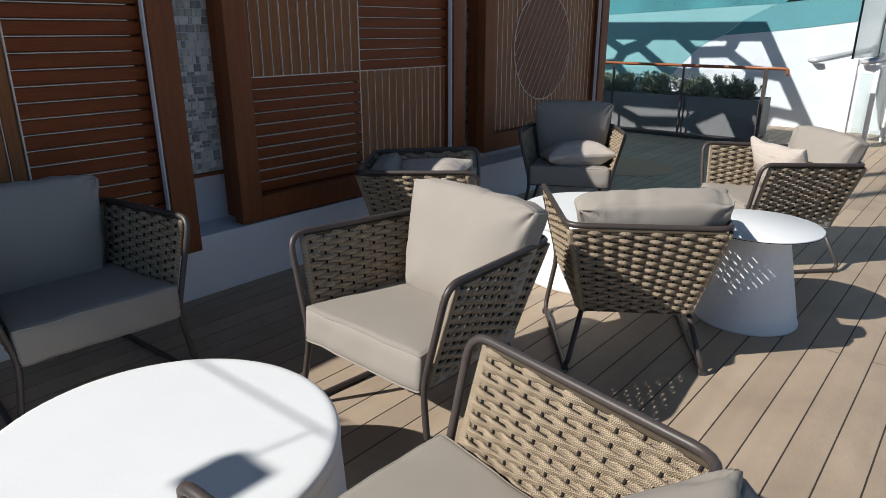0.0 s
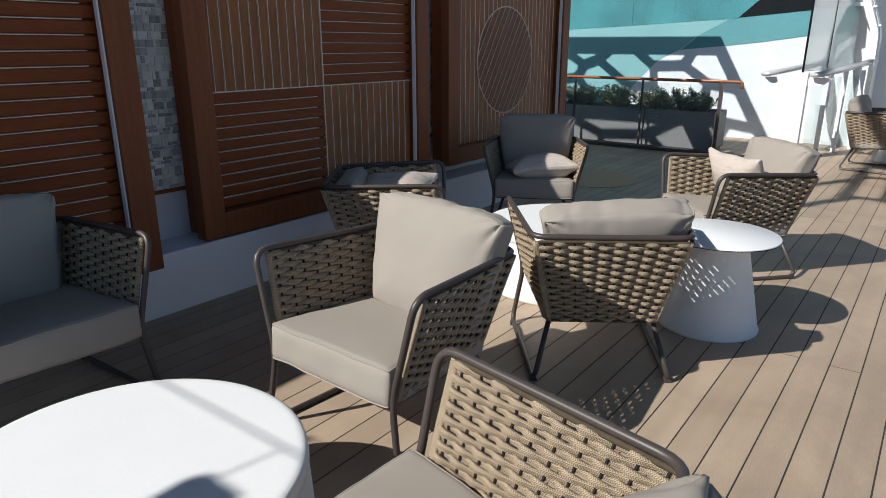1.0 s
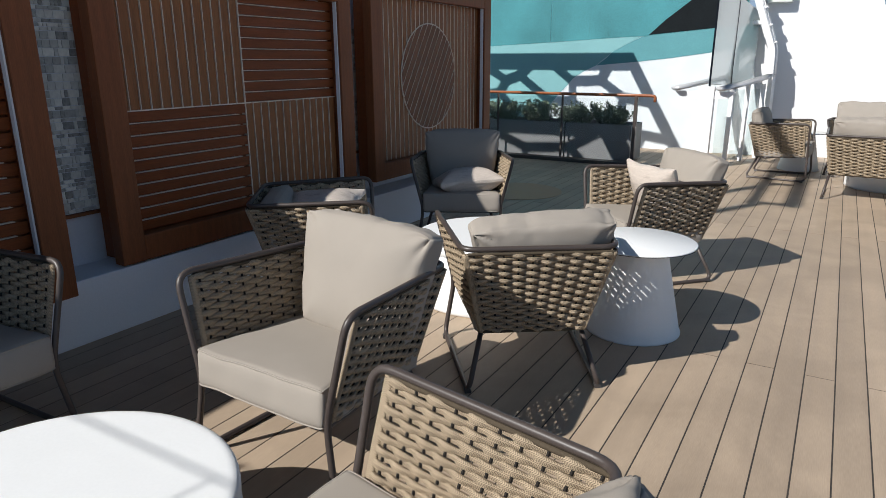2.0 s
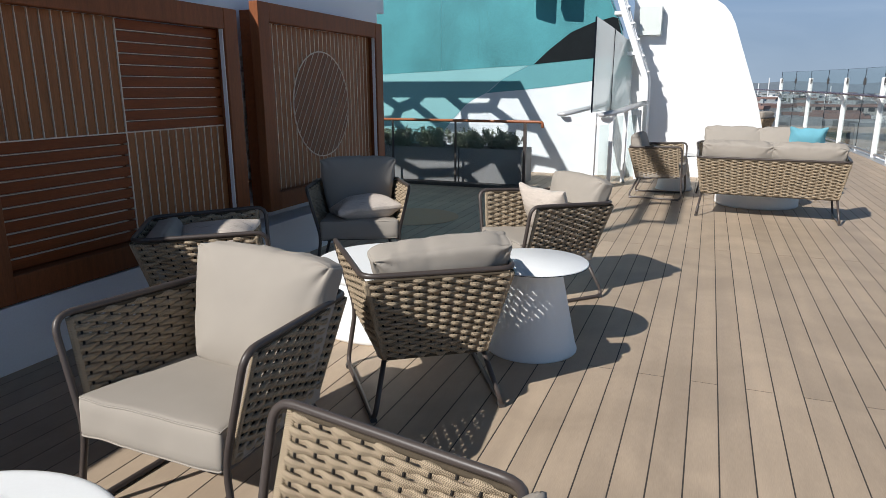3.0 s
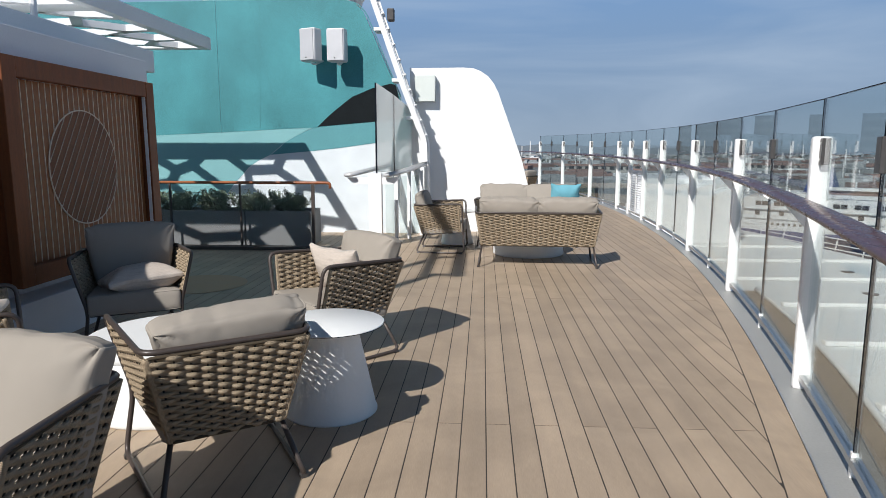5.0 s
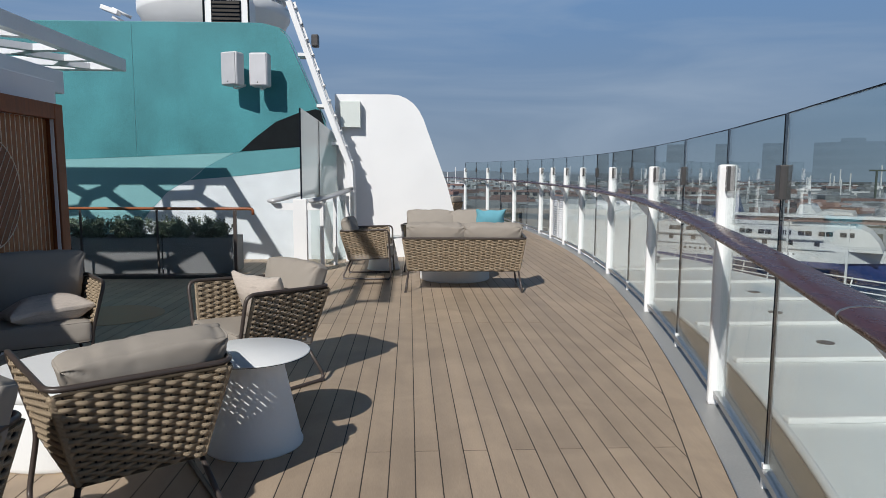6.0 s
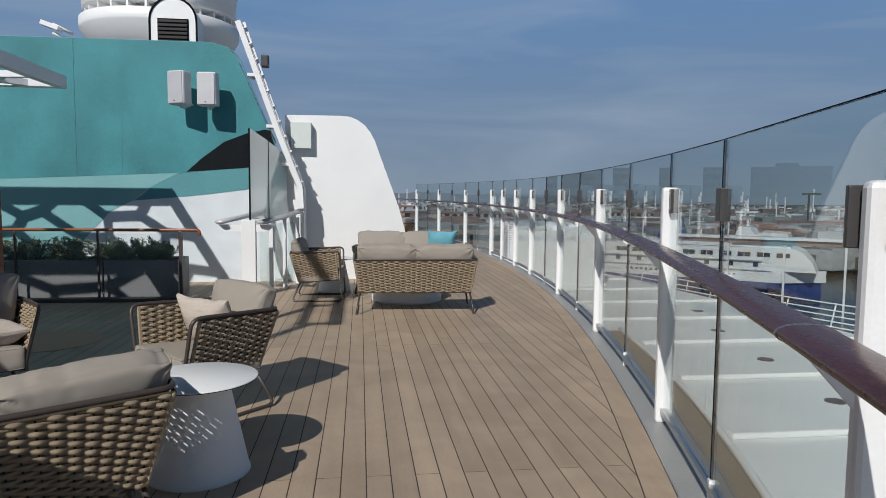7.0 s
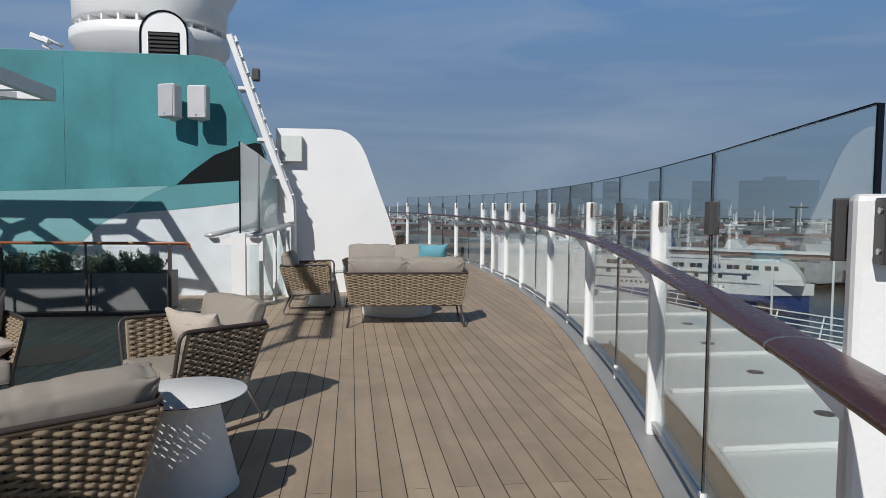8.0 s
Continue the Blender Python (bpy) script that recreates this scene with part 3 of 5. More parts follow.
for a, b in zip(POST_Y, POST_Y[1:]):
    mid = [] if b - a < 2 else [(a + b) / 2 + (0.17 if a < 2 else 0)]
    for y in mid:
        m = Matrix.Translation(edge_pt(y, 0, 0)) @ pose(0, 0, 0, 0, 0, yaw_at(y))
        c = part("clamp", box((-0.024, -0.04, 1.34), (0.026, 0.04, 1.495), 0.004), M_CLAMP, railing)
        c.matrix_basis = m @ pose(0, 0, 0.011 * y)
        c = part("seal", box((-0.0065, -0.006, 0.1), (0.0065, 0.006, 1.72 + 0.011 * y)), M_BLACK, railing)
        c.matrix_basis = m
        c = part("glass_edge", box((0.0068, -0.005, 0.1), (0.0120, 0.005, 1.72 + 0.011 * y)), M_METAL, railing)
        c.matrix_basis = m
        z = rail_z(y) - 0.13
        arm = part("bracket", prism([(-0.008, -0.008, z), (-0.008, -0.008, z + 0.10), (-0.16, -0.008, z + 0.10), (-0.13, -0.008, z + 0.07)], (0, 0.016, 0)), M_WHITE, railing)
        arm.matrix_basis = m
        c = part("stub_post", box((-0.015, -0.015, 0), (0.015, 0.015, 0.12)), M_WHITE, railing)
        c.matrix_basis = m
    ys = [a] + mid + [b]
    for u, v in zip(ys, ys[1:]):
        foot = 1.06 if (a, b) == (14.0, 15.45) else 0.10
        pa, pb = edge_pt(u, 0.0, foot), edge_pt(v, 0.0, foot)
        d = (pb - pa).normalized()
        pa, pb = pa + d * 0.014, pb - d * 0.014
        n = Vector((d.y, -d.x, 0)) * 0.006
        g = part("pane", prism([pa - n, pb - n, pb - n + Vector((0, 0, 1.72 - foot + 0.011 * v)), pa - n + Vector((0, 0, 1.72 - foot + 0.011 * u))], n * 2), M_GLASS, railing)
        g.visible_shadow = False
        hu, hv = Vector((0, 0, 1.72 - foot + 0.011 * u)), Vector((0, 0, 1.72 - foot + 0.011 * v))
        lip = Vector((0, 0, 0.004))
        g = part("top_edge", prism([pa - n + hu, pb - n + hv, pb - n + hv + lip, pa - n + hu + lip], n * 2), M_BLACK, railing)
for y in POST_Y:
    m = Matrix.Translation(edge_pt(y, 0, 0)) @ pose(0, 0, 0, 0, 0, yaw_at(y))
    c = part("seal", box((-0.0065, -0.006, 1.50), (0.0065, 0.006, 1.72 + 0.011 * y)), M_BLACK, railing)
    c.matrix_basis = m


part("bottom_rail", strip(Y0, Y1, -0.024, 0.024, 0.065, 0.10), M_METAL, railing)
bm = bmesh.new()
sweep_into(bm, [p + Vector((0, 0, rail_z(p.y))) for p in edge_line(Y0, Y1, -0.155, 0.0, 0.3)], [(0.075 * math.copysign(abs(math.cos(a)) ** 0.8, math.cos(a)), 0.026 * math.sin(a)) for a in [2 * math.pi * i / 14 for i in range(14)]], up=Vector((0, 0, 1)))
hand_rail = part("handrail", bm, M_RAIL, railing, "polished mahogany handrail", True)
for y in (1.45, 4.35, 7.3, 10.2, 13.2):
    bm = bmesh.new()
    ln = [edge_pt(y + k * 0.006, -0.155, rail_z(y)) for k in (-1, 0, 1)]
    sweep_into(bm, ln, [(0.0765 * math.copysign(abs(math.cos(a)) ** 0.8, math.cos(a)), 0.0275 * math.sin(a)) for a in [2 * math.pi * i / 20 for i in range(20)]], up=Vector((0, 0, 1)))
    part("joint_band", bm, M_METAL, hand_rail, "thin polished metal joint band", True)

# ---- bulkhead with teak panels ----
WX = -3.31
wall = tagged(part("wall_west", box((-9.0, -6.29, 0), (WX - 0.27, 7.0, 2.40), 0.01), M_WALL), "white painted steel bulkhead behind the teak panels", "wall", kind="structure")
part("upper_wall", box((WX - 0.94, -4.0, 2.40), (WX - 0.72, 8.08, 2.66), 0.01), M_WALL, wall)
tagged(part("plinth", box((WX - 0.268, -4.0, 0), (WX, 7.0, 0.355), 0.006), M_WALL), "low white plinth along the bulkhead", "plinth", kind="structure")


# unseen wall, added to cut the skylight from the south
tagged(part("wall_south", box((-9.0, -6.6, 0), (0.3, -6.3, 3.4), 0.01), M_WALL), "plain painted steel wall, unseen, added behind the seats to close the deck and block skylight", "wall", kind="structure")


def teak_panel(y0, y1, z0, z1, kind):
    t = thing("wall_panel", "teak framed wall panel with slats and thin pale inlay lines", "wall panel", "teak wall panels", pose(WX, y0, z0, 0, -0.3, 0))
    W, H, F, D = y1 - y0, z1 - z0, 0.145, 0.15
    S = 0.07
    for lo, hi in [((-S, 0, 0), (0.012, F, H)), ((-S, W - F, 0), (0.012, W, H)), ((-S, F, 0), (0.009, W - F, F)), ((-S, F, H - F), (0.009, W - F, H))]:
        part("frame_member", box(lo, hi, 0.006), M_TEAK, t)
    B = 0.025
    for lo, hi in [((-0.185, B, B), (-S - 0.002, F - 0.002, H - 0.06)), ((-0.185, W - F + 0.002, B), (-S - 0.002, W - B, H - 0.06)), ((-0.185, F, B), (-S - 0.002, W - F, F - 0.002))]:
        part("rear_member", box(lo, hi, 0.005), M_TEAK_H, t, "darker teak rear frame")
    part("metal_strip", box((-0.036, W - F - 0.010, F), (-0.006, W - F - 0.001, H - F)), M_WHITE, t, "pale metal strip in the reveal")
    part("backing", box((-D, F, F), (-0.10, W - F, H - F)), M_TEAK, t)
    iw, ih = W - 2 * F, H - 2 * F

    def slats(ya, yb, za, zb, upright):
        n = max(4, round((yb - ya if upright else zb - za) / 0.072))
        for i in range(n):
            if upright:
                s = (yb - ya) / n
                b_ = box((-0.10, ya + i * s + 0.006, za), (-0.07, ya + (i + 1) * s - 0.006, zb), 0.003)
                part("slat", b_, M_TEAK_V, t)
                if i:
                    part("inlay", box((-0.10, ya + i * s - 0.0021, za), (-0.066, ya + i * s + 0.0021, zb)), M_INLAY, t)
            else:
                s = (zb - za) / n
                b_ = box((-0.10, ya, za + i * s + 0.006), (-0.07, yb, za + (i + 1) * s - 0.006), 0.003)
                part("slat", b_, M_TEAK_H, t)
                if i:
                    part("inlay", box((-0.10, ya, za + i * s - 0.0021), (-0.066, yb - 0.06, za + i * s + 0.0021)), M_INLAY, t)

    if kind == "quarters":
        cy, cz = F + iw * 0.5, F + ih * 0.5
        slats(F, cy, cz, H - F, True)
        slats(cy, W - F, cz, H - F, False)
        slats(F, cy, F, cz, False)
        slats(cy, W - F, F, cz, True)
        part("inlay", box((-0.10, cy - 0.0035, F), (-0.064, cy + 0.0035, H - F)), M_INLAY, t)
        part("inlay", box((-0.10, F, cz - 0.0035), (-0.0645, W - F, cz + 0.0035)), M_INLAY, t)
    elif kind == "rows":
        slats(F + 1.275, W - F, F, H - F, False)
        slats(F, F + 1.27, F, H - F, True)
        part("inlay", box((-0.10, F + 1.270, F), (-0.064, F + 1.277, H - F)), M_INLAY, t)
    else:
        n = 26
        for i in range(n):
            s = iw / n
            part("slat", box((-0.10, F + i * s + 0.004, F), (-0.075, F + (i + 1) * s - 0.004, H - F), 0.003), M_TEAK_V, t)
            if i:
                part("inlay", box((-0.10, F + i * s - 0.003, F), (-0.072, F + i * s + 0.003, H - F)), M_INLAY, t)
        cy, cz, r = F + iw * 0.47, F + ih * 0.515, 0.475
        disc = [(-0.075, cy + r * math.cos(a), cz + r * math.sin(a)) for a in [2 * math.pi * i / 64 for i in range(64)]]
        part("disc", prism(disc, (0.008, 0, 0)), M_TEAK_D, t, "round inlaid teak disc")
        part("disc_rim", tube(disc, 0.006, closed=True, k=6), M_INLAY, t).location.x = 0.006
        for i in range(13):
            o = (i - 6) * 0.07
            h = math.sqrt(max(r * r - o * o, 0)) * 0.99
            ca, sa = math.cos(radians(57)), math.sin(radians(57))
            mid = Vector((-0.065, cy + o * sa, cz - o * ca))
            dd = Vector((0, ca, sa)) * h
            part("inlay", tube([mid - dd, mid + dd], 0.0035, k=5), M_INLAY, t)
    return t


teak_panel(-0.36, 1.82, 0.28, 1.94, "rows")
teak_panel(2.095, 4.20, 0.367, 2.03, "quarters")
teak_panel(4.455, 6.575, 0.47, 2.125, "disc")

# ---- mural wall ----
YM = 11.6


def plate(pts, y, depth):
    return prism([(x, y, z) for x, z in pts], (0, depth, 0))


M_TEAL = mat("teal_mural", (0.056, 0.240, 0.268, 1), 0.55, spec=0.3, vary=0.55, scale=1.2, fine=110, bump=0.6, dist=0.004, stretch=(1, 1, 0.7))
M_TEAL_PALE = mat("pale_teal_mural", (0.185, 0.40, 0.42, 1), 0.55, vary=0.12, scale=1.5, fine=70, bump=0.3, dist=0.004)
M_TEAL_MID = mat("mid_teal_mural", (0.085, 0.275, 0.305, 1), 0.55, vary=0.18, scale=1.5, fine=70, bump=0.3, dist=0.004)
M_TEAL_DEEP = mat("teal_joint", (0.045, 0.192, 0.216, 1), 0.7, vary=0.3, scale=3)
M_INK = mat("black_mural", (0.010, 0.013, 0.015, 1), 0.7, spec=0.08, vary=0.3, fine=60, bump=0.3)
M_PALE = mat("white_mural", (0.66, 0.71, 0.745, 1), 0.55, vary=0.20, scale=2.4, fine=70, bump=0.3, dist=0.003)
wall_n = tagged(part("wall_north", plate([(-9, 0), (-1.0, 0), (-1.475, 2.39), (-2.08, 3.79), (-2.215, 3.925), (-2.5, 4.005), (-9, 3.975)], YM, 0.4), M_PALE),
                "casing wall with a teal and white painted mural", "wall", kind="structure")
arc = [(-1.88, 1.585), (-2.5, 1.50), (-3.04, 1.44), (-3.5, 1.40), (-3.78, 1.375), (-4.0, 1.27), (-4.17, 1.16), (-4.32, 0.99), (-4.45, 0.86), (-4.57, 0.71), (-4.75, 0.45), (-4.9, 0.0)]
part("teal_field", plate([(-1.29, 1.66), (-1.46, 2.41), (-2.06, 3.80), (-2.2, 3.94), (-2.5, 4.02), (-4.635, 4.0), (-4.635, 1.77), (-3.49, 1.83), (-2.98, 1.85), (-1.90, 1.95)][1:] + [(-1.30, 1.98)], YM - 0.006, 0.008), M_TEAL, wall_n)
part("teal_field", plate([(-4.640, 4.0), (-9, 3.98), (-9, 1.60), (-5.77, 1.72), (-4.640, 1.77)], YM - 0.006, 0.008), M_TEAL, wall_n)
part("pale_band", plate([(-9, 1.598), (-9, 0.0)] + [(-4.9, 0.0), (-4.75, 0.45), (-4.57, 0.71), (-4.45, 0.86), (-4.32, 0.99), (-4.17, 1.16), (-4.0, 1.27), (-3.78, 1.375), (-3.62, 1.50), (-3.50, 1.60), (-3.26, 1.73), (-3.02, 1.845), (-3.49, 1.828), (-4.62, 1.768), (-5.77, 1.718)], YM - 0.005, 0.007), M_TEAL_PALE, wall_n)
part("mid_band", plate([(-3.0, 1.846), (-3.26, 1.728), (-3.50, 1.598), (-3.60, 1.50), (-3.765, 1.378), (-3.5, 1.402), (-3.04, 1.442), (-2.5, 1.502), (-1.88, 1.587), (-1.28, 1.66), (-1.31, 1.975), (-1.90, 1.947)], YM - 0.0055, 0.0075), M_TEAL_MID, wall_n)
for a, b in (((-4.02, 3.98), (-3.70, 2.45)), ((-3.70, 2.45), (-3.47, 1.86)), ((-3.86, 3.9), (-3.93, 1.85))):
    d = (Vector(b) - Vector(a)).normalized() * 0.003
    part("panel_joint", plate([(a[0] - d.y, a[1] + d.x), (b[0] - d.y, b[1] + d.x), (b[0] + d.y, b[1] - d.x), (a[0] + d.y, a[1] - d.x)], YM - 0.0075, 0.0013), M_TEAL_DEEP, wall_n)
part("black_shape", plate([(-2.90, 1.87), (-2.65, 2.10), (-2.28, 2.38), (-1.91, 2.53), (-1.60, 2.60), (-1.52, 2.58), (-1.36, 1.985), (-1.9, 1.955)], YM - 0.010, 0.008), M_INK, wall_n)
part("wall_cap", tube([(-9, YM + 0.1, 4.01), (-2.5, YM + 0.1, 4.04), (-2.18, YM + 0.1, 3.96), (-2.04, YM + 0.1, 3.82), (-1.44, YM + 0.1, 2.39)], 0.010, 0.1), M_TEAL_MID, wall_n)

fin = tagged(part("fin", plate([(-1.30, 0), (1.04, 0), (0.69, 1.30), (0.335, 2.265), (0.265, 2.46), (0.182, 2.62), (0.08, 2.745), (-0.05, 2.835), (-0.18, 2.885), (-0.35, 2.898), (-1.30, 2.892)], YM + 0.28, 0.5), M_WHITE),
             "white steel fin with a rounded top corner", "fin", kind="structure")
tagged(part("wall_niche", box((-1.9, YM + 0.75, 0), (-1.25, YM + 0.9, 2.3)), M_WHITE), "white wall behind the stair rails", "wall", kind="structure")

# junction box on the fin
jb = thing("junction_box", "pale grey steel junction box bolted to the fin", "junction box", m=pose(-1.015, YM + 0.28, 2.53))
part("body", box((-0.175, -0.16, -0.225), (0.175, -0.03, 0.225), 0.006), M_BOX, jb)
part("lid", box((-0.17, -0.175, -0.22), (0.17, -0.161, 0.22), 0.005), M_BOX, jb)
for sx in (-1, 1):
    for sz in (-1, 1):
        part("standoff", box((sx * 0.15 - 0.015, -0.03, sz * 0.205 - 0.02), (sx * 0.15 + 0.015, 0.0, sz * 0.205 + 0.02)), M_METAL, jb)


M_GRILLE = mat("speaker_grille", (0.50, 0.50, 0.52, 1), 0.5, 0.2, vary=0.1, fine=500, bump=0.5)


def loudspeaker(x, z, turn):
    t = thing("loudspeaker", "pale grey outdoor loudspeaker on a wall bracket", "loudspeaker", "mural loudspeakers", pose(x, YM, z) @ pose(0, -0.36, 0, 0, 0, turn))
    part("cabinet", box((-0.155, -0.10, -0.27), (0.155, 0.12, 0.27), 0.03), M_SPK, t)
    part("grille", box((-0.135, -0.112, -0.25), (0.135, -0.099, 0.25), 0.006), M_GRILLE, t, "fine grey metal grille")
    part("badge", box((-0.02, -0.117, -0.222), (0.0, -0.1125, -0.2)), M_CLAMP, t)
    part("bracket", tube([(0, 0.02, -0.29), (0, 0.1, -0.30), (0.0, 0.33, -0.22)], 0.018, 0.04), M_SPK, t, "", True)
    return t


loudspeaker(-2.90, 3.20, -24)
loudspeaker(-2.45, 3.19, -6)

# ladder from the stair rail to the mast platform
ladder = thing("ladder", "white slanted steel ladder with rungs and brackets", "ladder", m=pose(0, 0, 0))
for off, w, d in ((0.0, 0.045, 0.014), (0.085, 0.020, 0.014)):
    bm = bmesh.new()
    run = [(-1.98 + off, 11.30 + off, 4.32), (-1.36 + off * 0.8, 11.30 + off, 2.55), (-1.0 + off * 0.5, 11.30 + off, 1.62), (-0.985 + off * 0.4, 11.28 + off, 1.27)]
    sweep_into(bm, round_path(run, 0.08), [(-w, -d), (w, -d), (w, d), (-w, d)], up=Vector((0, -1, 0)))
    part("stringer", bm, M_WHITE, ladder)
bm = bmesh.new()
run = round_path([(-1.93, 11.32, 4.32), (-1.30, 11.32, 2.55), (-0.955, 11.32, 1.62), (-0.945, 11.32, 0.9), (-0.94, 11.32, 0.02)], 0.08)
sweep_into(bm, run, [(-0.006, -0.5), (0.006, -0.5), (0.006, 0.0), (-0.006, 0.0)], up=Vector((0, -1, 0)))
bmesh.ops.recalc_face_normals(bm, faces=bm.faces)
part("side_plate", bm, M_WHITE, ladder, "deep flat side plate")
for i in range(11):
    f = i / 10
    x, z = -1.94 + f * 0.90, 4.2 - f * 2.5
    part("rung", box((-0.02, 0.0, -0.012), (0.088, 0.10, 0.012), 0.003, pose(x + 0.01, 11.315, z, 0, -20, 0)), M_WHITE, ladder)
for f in (0.3, 0.62, 0.86):
    x, z = -1.96 + f * 0.93, 4.25 - f * 2.6
    part("bracket", box((x - 0.16, 11.30, z - 0.035), (x + 0.02, 11.62, z + 0.02), 0.006), M_WHITE, ladder)
part("lamp_can", box((-1.62, 11.33, 3.60), (-1.50, 11.47, 3.80), 0.02), M_CLAMP, ladder, "small dark lamp housing")

# mast base above the mural
mast = thing("mast_base", "white radar mast base with a round platform and louvred door", "mast", m=pose(-4.08, 14.6, 2.96))
part("drum", lathe([(1.08, -3.0), (1.08, 2.30)]), M_WHITE, mast, "", True)
part("dome", lathe([(1.36, 2.15), (1.44, 2.16), (1.47, 2.19), (1.48, 2.55), (1.50, 2.66), (1.72, 3.1), (1.95, 3.9), (1.95, 4.6), (1.6, 5.4)]), M_WHITE, mast, "", True)
part("platform", lathe([(1.28, 1.15), (1.47, 1.72), (1.52, 1.78), (1.53, 1.82), (1.53, 1.99), (1.50, 2.01), (1.09, 2.01)]), M_WHITE, mast, "white platform with a steep flared underside", True)
for k in range(14):
    part("strut", box((1.10, -0.02, 2.02), (1.42, 0.02, 2.155), m=pose(0, 0, 0, 0, 0, 180 + k * 13.5)), M_WHITE, mast)
door = part("hatch", prism([(-0.40, -1.85, 1.0), (0.40, -1.85, 1.0), (0.40, -1.85, 1.92)] + [(0.40 * math.cos(a), -1.85, 1.92 + 0.40 * math.sin(a)) for a in [math.pi * i / 12 for i in range(13)]] + [(-0.40, -1.85, 1.92)], (0, 0.6, 0)), M_WHITE, mast, "white arched hatch housing")
door.location = (0.71, 0, -0.24)
part("hatch_rim", tube([(-0.41, -1.86, 1.0), (-0.41, -1.86, 1.92)] + [(0.41 * math.cos(a), -1.86, 1.92 + 0.41 * math.sin(a)) for a in [math.pi - math.pi * i / 12 for i in range(13)]] + [(0.41, -1.86, 1.0)], 0.018), M_BLACK, door)
part("louvre_frame", box((-0.27, -1.87, 1.23), (0.27, -1.851, 1.95)), M_BLACK, door)
for i in range(9):
    part("louvre_blade", box((-0.25, -1.89, -0.012), (0.25, -1.868, 0.028), m=pose(0, 0, 1.32 + i * 0.072)), M_LOUVRE, door)
for z in (1.62, 1.78):
    part("arm", tube([(-1.45, -0.75, z - 0.16), (-1.76, -0.9, z - 0.02)], 0.030), M_WHITE, mast, "", True)
part("arm_end", box((-0.17, -0.1, -0.045), (0.17, 0.1, 0.045), 0.01, pose(-1.78, -0.9, 1.72, 0, 20, 0)), M_WHITE, mast)

# ---- bulkhead details ----
M_TILE = mat("pearl_tile", (0.62, 0.60, 0.54, 1), 0.16, vary=0.25, scale=12, fine=60, bump=0.1, obj_random=0.5)
for k, (y0, y1, z0, z1) in enumerate([(1.76, 2.28, 0.66, 2.05), (4.16, 4.62, 0.72, 1.76), (6.62, 6.86, 0.72, 1.78)]):
    slab = tagged(part("mosaic", box((WX - 0.272, y0, z0), (WX - 0.232, y1, z1)), M_WALL), "pearl and grey glass mosaic strip on the bulkhead", "mosaic", kind="structure")
    part("ledge_trim", box((WX - 0.272, y0, z0 - 0.02), (WX - 0.212, y1, z0 - 0.002)), M_TEAK, slab)
    rnd = random.Random(5 + k)
    z = z0 + 0.004
    tile_mesh = {}
    while z < z1 - 0.02:
        y = y0 + 0.003
        h = rnd.choice((0.042, 0.042, 0.020))
        if z + h > z1:
            break
        while y < y1 - 0.012:
            w = min(rnd.choice((0.020, 0.042, 0.042, 0.060)), y1 - 0.003 - y)
            key = (round(w, 3), h)
            if key not in tile_mesh:
                tile_mesh[key] = finish("tile", box((0, 0, 0), (0.006, key[0] - 0.003, h - 0.003), 0.001), M_TILE)
            t = new("tile", tile_mesh[key])
            t.parent = slab
            t.matrix_basis = pose(WX - 0.232, y, z, 0, rnd.uniform(-1.5, 1.5), rnd.uniform(-1.5, 1.5))
            y += w
        z += h

# canopy with a cell lattice, on posts over the bulkhead
CZ = 2.93
canopy = tagged(part("canopy", box((-4.15, 2.05, CZ), (-4.03, 9.84, CZ + 0.17), 0.008), M_WALL), "white steel canopy with an open cell lattice", "canopy", kind="structure")
# unseen solid run south of the canopy, added to shade the seats by the bulkhead
part("edge_beam", box((-4.15, -4.0, 2.662), (-4.03, 2.048, CZ + 0.17), 0.008), M_WALL, canopy)
part("edge_beam", box((-8.0, 9.68, CZ), (-4.152, 9.84, CZ + 0.17), 0.008), M_WALL, canopy)
part("edge_beam", box((-8.0, 5.2, CZ), (-4.152, 5.34, CZ + 0.17), 0.008), M_WALL, canopy)
part("cross_beam", box((-8.0, 6.74, CZ), (-4.152, 7.08, CZ + 0.17), 0.008), M_WALL, canopy)
for y in (2.4, 6.0):
    part("post", tube([(-4.02 + -0.07, y, 2.5), (-4.09, y, CZ)], 0.03), M_WALL, canopy)


